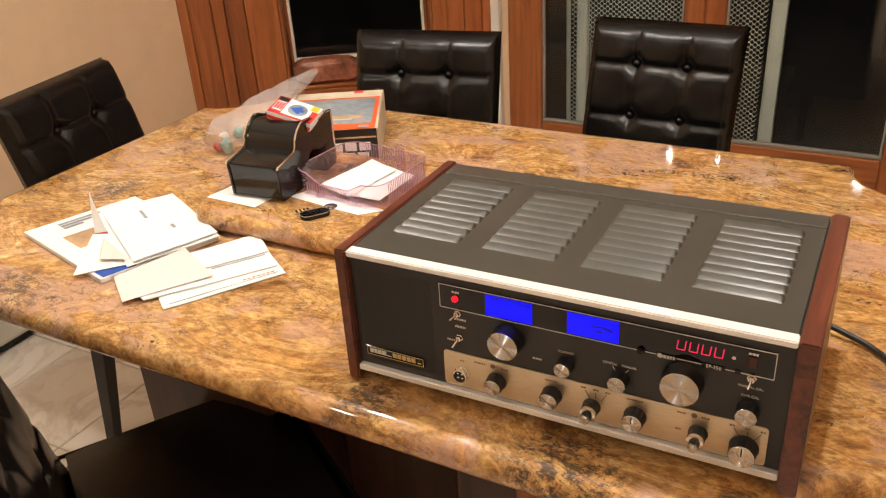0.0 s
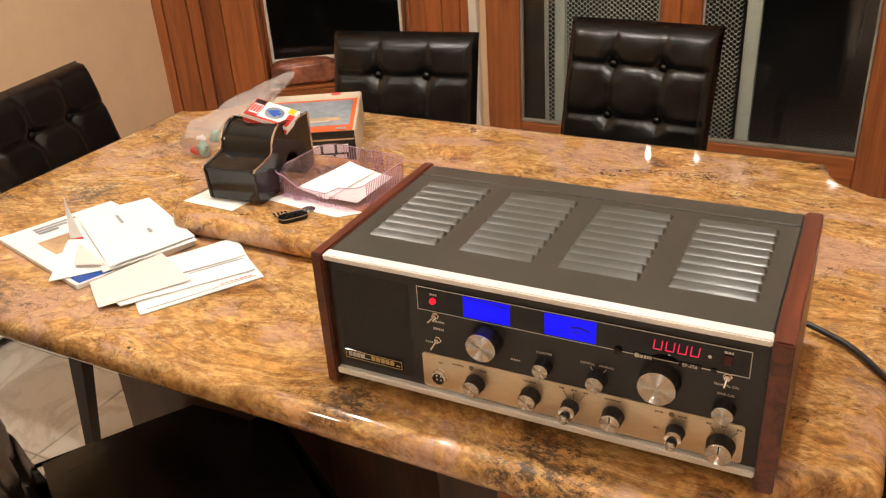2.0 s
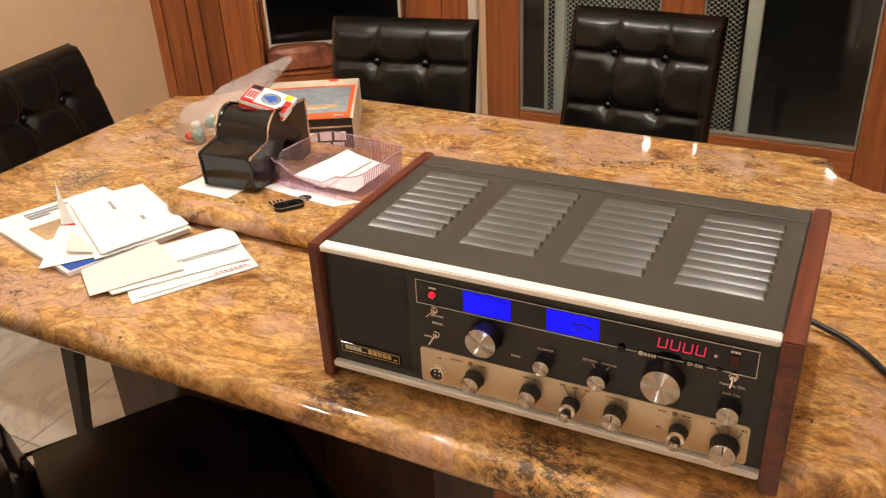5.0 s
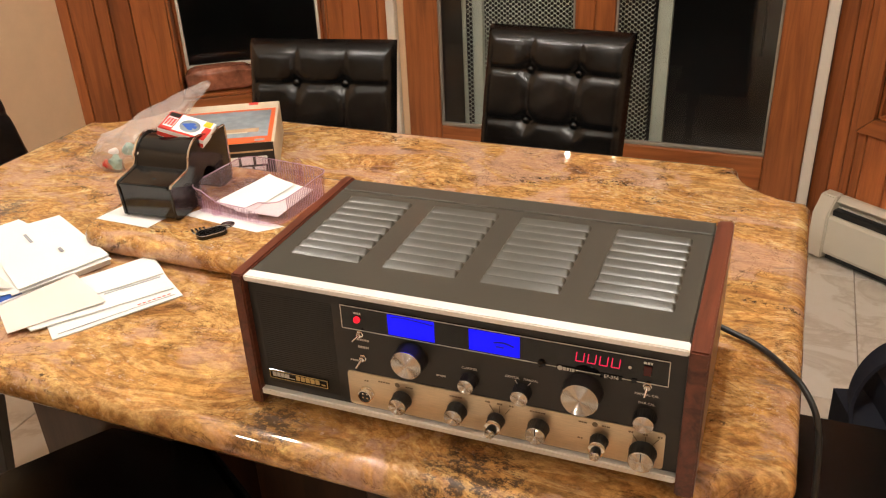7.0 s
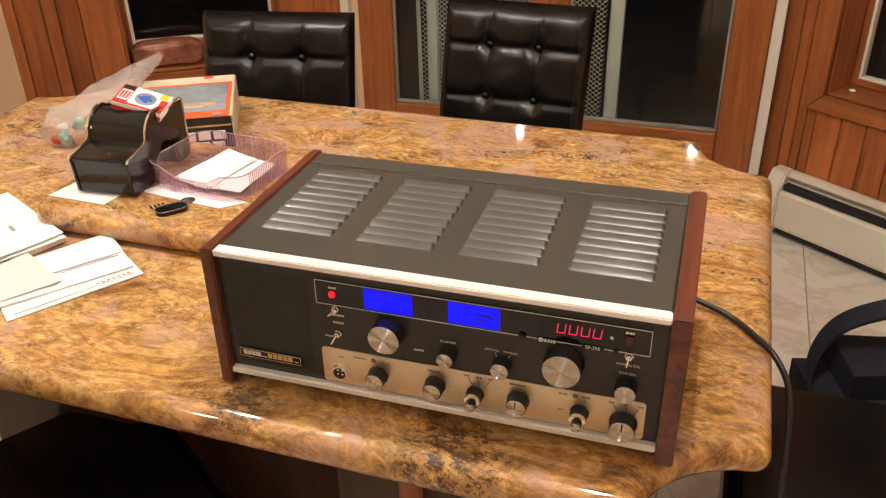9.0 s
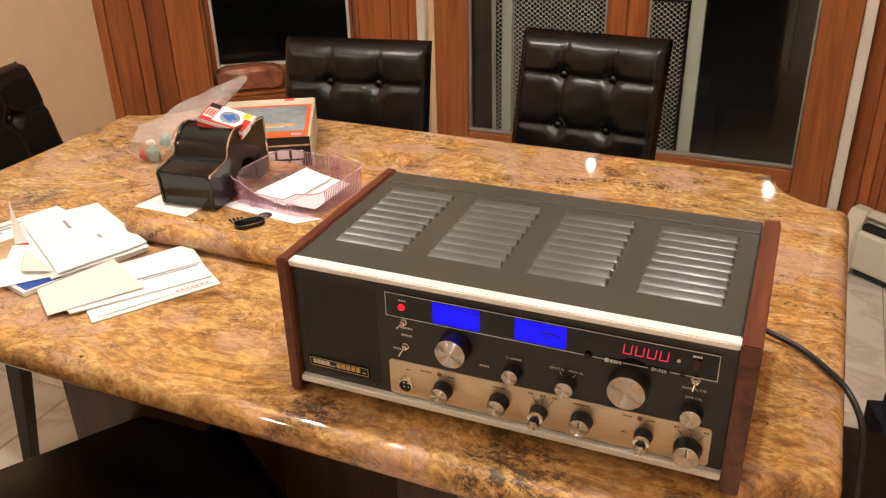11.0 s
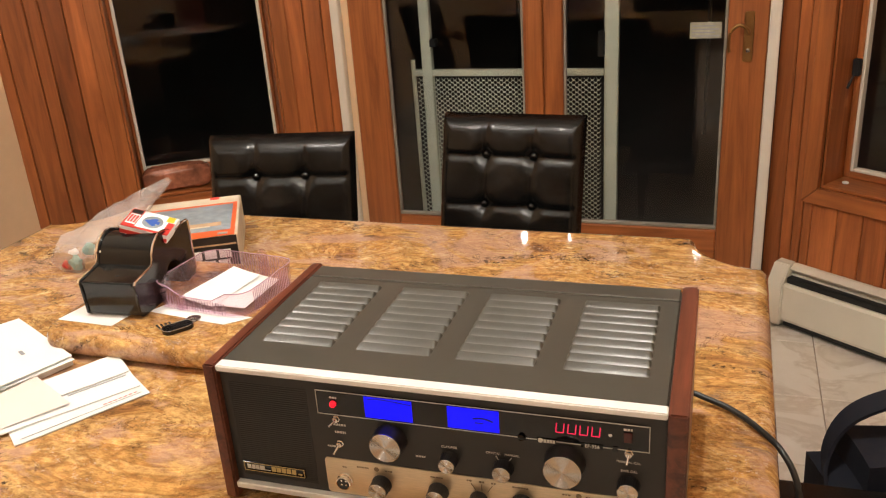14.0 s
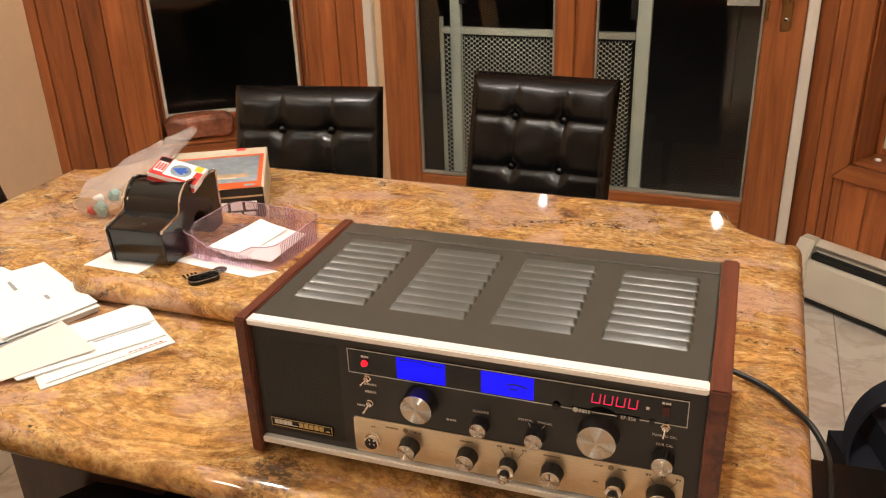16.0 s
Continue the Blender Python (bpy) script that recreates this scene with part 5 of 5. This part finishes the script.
tray = thing("card_tray", "clear pink ribbed plastic tray holding white paper on the granite board", "tray", m=pose(-0.253, 0.400, SLAB + 0.001, 0, 0, -6) @ Matrix.Diagonal((1.08, 0.93, 1, 1)))


def tray_shell(hx=0.080, hy=0.078, h=0.040, t=0.0022, r=0.028):
    out = rounded(-hx, hx, -hy, hy, r, 6)
    inn = offset(out, t)
    bm = bmesh.new()
    n = len(out)

    def notch(x, y):
        return h * (0.62 if abs(x) < hx * 0.62 and y < -hy * 0.8 else 1.0) * (1.06 if x > hx * 0.85 and y > 0 else 1.0)

    # more points along the straight sides
    fine_o, fine_i = [], []
    for k in range(n):
        for s in range(4):
            fine_o.append(Vector(out[k]).lerp(Vector(out[(k + 1) % n]), s / 4))
            fine_i.append(Vector(inn[k]).lerp(Vector(inn[(k + 1) % n]), s / 4))
    n *= 4
    ob_, ot = [bm.verts.new((*p, 0)) for p in fine_o], [bm.verts.new((*p * 1.02, notch(*p))) for p in fine_o]
    ib, it = [bm.verts.new((*p, t)) for p in fine_i], [bm.verts.new((*p * 1.02, notch(*p))) for p in fine_i]
    for k in range(n):
        j = (k + 1) % n
        bm.faces.new((ob_[k], ob_[j], ot[j], ot[k]))
        bm.faces.new((ot[k], ot[j], it[j], it[k]))
        bm.faces.new((it[k], it[j], ib[j], ib[k]))
    bm.faces.new(ob_[::-1])
    bm.faces.new(ib)
    return bm


part("shell", tray_shell(), PINK, tray, "clear pink plastic", smooth=False)
rib = part("rib", box(-0.0004, 0.0004, -0.0008, 0.0, 0.004, 0.038), PINKRIB, tray, smooth=False)
rib.location = (-0.0528, -0.0788, 0)
rib.scale = (1, 1, 0.6)
spots = [(-0.048 + 0.0048 * k, -0.0788, 0, 0.60) for k in range(21)] + [(0.0805, -0.048 + 0.0048 * k, 90, 1.0) for k in range(21)] + [(-0.048 + 0.0048 * k, 0.0788, 180, 1.0) for k in range(21)]
for x, y, turn, sc in spots:
    o = new("rib", rib.data)
    o.parent, o.location, o.scale = tray, (x, y, 0), (1, 1, sc)
    o.rotation_euler = (0, 0, radians(turn))
edge = []
for k, p in enumerate(rounded(-0.080, 0.080, -0.078, 0.078, 0.028, 6)):
    q = Vector(rounded(-0.080, 0.080, -0.078, 0.078, 0.028, 6)[(k + 1) % 28])
    for t in range(4):
        e = Vector(p).lerp(q, t / 4)
        low = 0.62 if abs(e.x) < 0.080 * 0.62 and e.y < -0.078 * 0.8 else 1.0
        edge.append((e.x * 1.02, e.y * 1.02, 0.040 * low * (1.06 if e.x > 0.068 and e.y > 0 else 1.0)))
part("rim", tube(edge, 0.0008, 6, closed=True), PINKRIB, tray, "mauve rolled rim")
for x, y, sc in ((-0.066, -0.062, 0.75), (-0.030, -0.078, 0.62), (0.02, 0.078, 0.95)):
    part("tab", lathe([(0.007, 0.0), (0.008, 0.026 * sc), (0.008, 0.044 * sc), (0.004, 0.049 * sc)], Matrix.Translation((x, y, 0.003)), 16), PINK, tray, "rounded tab")
ob = thing("folded_paper", "white folded paper lying in the pink tray", "paper", m=pose(-0.253, 0.400, SLAB + 0.004, 0, 0, -6))
part("sheet", sheet([(-0.060, -0.045), (0.020, -0.062), (0.045, 0.030), (-0.030, 0.060)], 0.0, 0.0008, (0.002, 0.004, 0.020, 0.014), 0.002, seed=9), PAPER, ob)
part("sheet", sheet([(-0.005, -0.060), (0.070, -0.050), (0.074, 0.040), (0.010, 0.035)], 0.0, 0.0008, (0.004, 0.003, 0.012, 0.022), 0.002, seed=10), PAPER, ob)
ob = thing("slip", "white paper slip partly under the pink tray", "paper")
part("sheet", sheet([(-0.345, 0.318), (-0.200, 0.300), (-0.170, 0.330), (-0.330, 0.350)], SLAB + 0.0002, 0.0004, seed=11), PAPER, ob)

keys = thing("key_ring", "black key fob with small steel keys on the granite board", "keys", m=pose(-0.262, 0.274, SLAB + 0.0005, 0, 0, 52))
part("fob", prism(rounded(-0.023, 0.023, -0.013, 0.013, 0.011, 6), 0.0, 0.006), SHINY, keys, "black oval fob")
part("fob_rim", tube([(x, y, 0.0062) for x, y in rounded(-0.0225, 0.0225, -0.0125, 0.0125, 0.011, 4)], 0.0007, 6, closed=True), STEEL, keys)
for k in range(4):
    part("tooth", box(-0.024 + 0.006 * k, -0.0205 + 0.006 * k, 0.014, 0.030, 0.001, 0.003, 0.0006, 1), STEEL, keys)
part("coin_tag", lathe([(0.011, 0.0), (0.011, 0.0016), (0.010, 0.002)], Matrix.Translation((0.030, 0.018, 0)), 24), STEEL, keys, "round steel tag")
part("ring", tube([(0.024 + 0.008 * math.cos(a), 0.008 + 0.008 * math.sin(a), 0.0035) for a in (2 * math.pi * k / 20 for k in range(20))], 0.0007, 6, closed=True), STEEL, keys)

carton = thing("toy_box", "worn cardboard toy box with an orange picture panel and black side", "box", m=pose(-0.476, 0.635, TOP + 0.0005, 0, 0, 29))
BX, BY, BZ = 0.0925, 0.118, 0.070
body = part("box_body", box(-BX, BX, -BY, BY, 0.0, BZ, 0.002, 1), CARD, carton, "worn cream cardboard", smooth=False)
part("front_print", box(-BX + 0.001, BX - 0.001, -BY - 0.0006, -BY - 0.0001, 0.001, BZ - 0.001), BLACKCARD, carton, "black printed side", smooth=False)
part("end_print", box(BX + 0.0001, BX + 0.0006, -BY + 0.001, BY - 0.001, 0.001, BZ - 0.001), CARD, carton, smooth=False)
top_z = BZ
for x0, x1, y0, y1, mt, lab in ((-BX, BX - 0.004, -BY, BY * 0.62, ORANGEINK, "orange border"), (-BX, BX - 0.012, -BY + 0.030, BY * 0.52, SKYINK, "grey sky picture"), (-BX + 0.02, BX - 0.03, -BY + 0.055, -BY + 0.075, SANDINK, "blurred aircraft shape")):
    top_z += 0.0005
    part("top_print", box(x0, x1, y0, y1, top_z - 0.0004, top_z), mt, carton, lab, smooth=False)
part("top_print", box(-BX + 0.05, BX - 0.05, -BY + 0.05, -BY + 0.056, top_z, top_z + 0.0004), CARD, carton, smooth=False)
part("top_print", box(BX - 0.034, BX - 0.016, -BY + 0.004, -BY + 0.014, top_z, top_z + 0.0004), SKYINK, carton, smooth=False)
part("top_print", box(BX * 0.35, BX * 0.55, BY * 0.86, BY * 0.99, BZ + 0.0001, BZ + 0.0005), REDINK, carton, "small red flag print", smooth=False)
for row, z0, z1 in ((0, 0.008, 0.024), (1, 0.028, 0.044)):
    for k in range(4):
        x = -0.025 + k * 0.026 + row * 0.004
        part("title_bar", box(x, x + 0.021, -BY - 0.0012, -BY - 0.0007, z0, z1), PAPER, carton, smooth=False)
part("title_bar", box(-0.06, 0.09, -BY - 0.0012, -BY - 0.0007, 0.052, 0.055), SANDINK, carton, smooth=False)

bag = thing("plastic_bag", "crumpled clear plastic bag holding small wrapped sweets", "bag")
bm = bmesh.new()
path = spline([(-0.662, 0.498, 0.772), (-0.645, 0.530, 0.790), (-0.625, 0.580, 0.812), (-0.616, 0.640, 0.828), (-0.612, 0.705, 0.842), (-0.609, 0.765, 0.852)], 7)
sizes = [0.026, 0.036, 0.032, 0.025, 0.018, 0.006]
rings, n = [], 36
for k, p in enumerate(path):
    s = k / (len(path) - 1) * (len(sizes) - 1)
    i = min(int(s), len(sizes) - 2)
    r = sizes[i] + (sizes[i + 1] - sizes[i]) * (s - i)
    ring = []
    for j in range(n):
        a = 2 * math.pi * j / n
        w = r * (1 + 0.30 * noise.noise((math.cos(a) * 1.4, math.sin(a) * 1.4, k * 0.12)) + 0.18 * noise.noise((math.cos(a) * 5, math.sin(a) * 5, k * 0.22)) + 0.10 * noise.noise((math.cos(a) * 11, math.sin(a) * 11, k * 0.5)))
        q = Vector((p.x + w * 1.25 * math.cos(a), p.y - 0.25 * w * math.sin(a), p.z + 0.85 * w * math.sin(a)))
        q.z = max(q.z, TOP + 0.001)
        ring.append(bm.verts.new(q))
    rings.append(ring)
for a, b in zip(rings, rings[1:]):
    for j in range(n):
        bm.faces.new((a[j], a[(j + 1) % n], b[(j + 1) % n], b[j]))
bm.faces.new(rings[0][::-1])
part("film", bm, BAGFILM, bag, "clear crinkled film")
for x, y, z, r, mt in ((-0.655, 0.515, 0.018, 0.017, TEAL), (-0.672, 0.508, 0.013, 0.012, REDINK), (-0.630, 0.520, 0.014, 0.013, SANDINK), (-0.640, 0.535, 0.035, 0.014, TEAL), (-0.662, 0.522, 0.036, 0.010, PAPER)):
    bm = bmesh.new()
    bmesh.ops.create_icosphere(bm, subdivisions=2, radius=r)
    for v in bm.verts:
        v.co *= 0.78 + 0.6 * noise.noise(v.co * 70 + Vector((x * 90, 0, 0)))
        v.co += Vector((x, y, TOP + z))
    part("sweet", bm, mt, bag)

# ---- lamps ----
for x, y, z, bulb in PENDANTS:
    ob = thing("pendant_lamp", "bare bulb pendant lamp hanging over the table, lit", "pendant lamp", "pendants over the table", m=pose(x, y, z))
    bm = bmesh.new()
    bmesh.ops.create_uvsphere(bm, u_segments=20, v_segments=12, radius=bulb)
    part("bulb", bm, PENDANT_BULB, ob, "glowing round bulb")
    part("socket", lathe([(0.010, bulb), (0.012, 0.040), (0.020, 0.046), (0.020, 0.085), (0.006, 0.095)], None, 24), BRASS, ob, "brass socket")
    part("cord", tube([(0, 0, 0.094), (0, 0, 0.2), (0, 0, CEILING - z - 0.012)], 0.003, 8), RUBBER, ob)
    part("ceiling_rose", lathe([(0.05, CEILING - z - 0.002), (0.048, CEILING - z - 0.014), (0.01, CEILING - z - 0.02)], None, 24), BRASS, ob)
for k, (lx, ly) in enumerate(LAMPS):
    fit_ = thing("ceiling_light", "small round recessed ceiling light, lit", "ceiling light", "recessed ceiling lights", m=pose(lx, ly, CEILING))
    bm = lathe([(0.085, -0.001), (0.085, -0.006), (0.062, -0.010), (0.060, -0.001)], None, 32)
    part("trim_ring", bm, CREAM, fit_, "white ring")
    part("lens", lathe([(0.058, -0.0012), (0.058, -0.0035)], None, 32), BULB, fit_, "glowing warm lens")

# ---- floor tiles ----
TS, GAP = 0.325, 0.003
tile_mesh = None
for i in range(-9, 7):
    for j in range(-13, 4):
        x0, y0 = 0.785 - TS * 3 + i * TS, 1.583 - TS * 5 + j * TS + TS * 4
        if x0 + TS < -1.75 or x0 > 1.6 or y0 > 2.15 or y0 + TS < -3.6:
            continue
        if tile_mesh is None:
            t0 = part("tile", box(GAP / 2, TS - GAP / 2, GAP / 2, TS - GAP / 2, -0.006, 0.0, 0.0012, 1), TILE, FLOOR, smooth=False)
            tile_mesh = t0.data
        else:
            t0 = new("tile", tile_mesh)
            t0.parent = FLOOR
        t0.location = (x0, y0, 0)
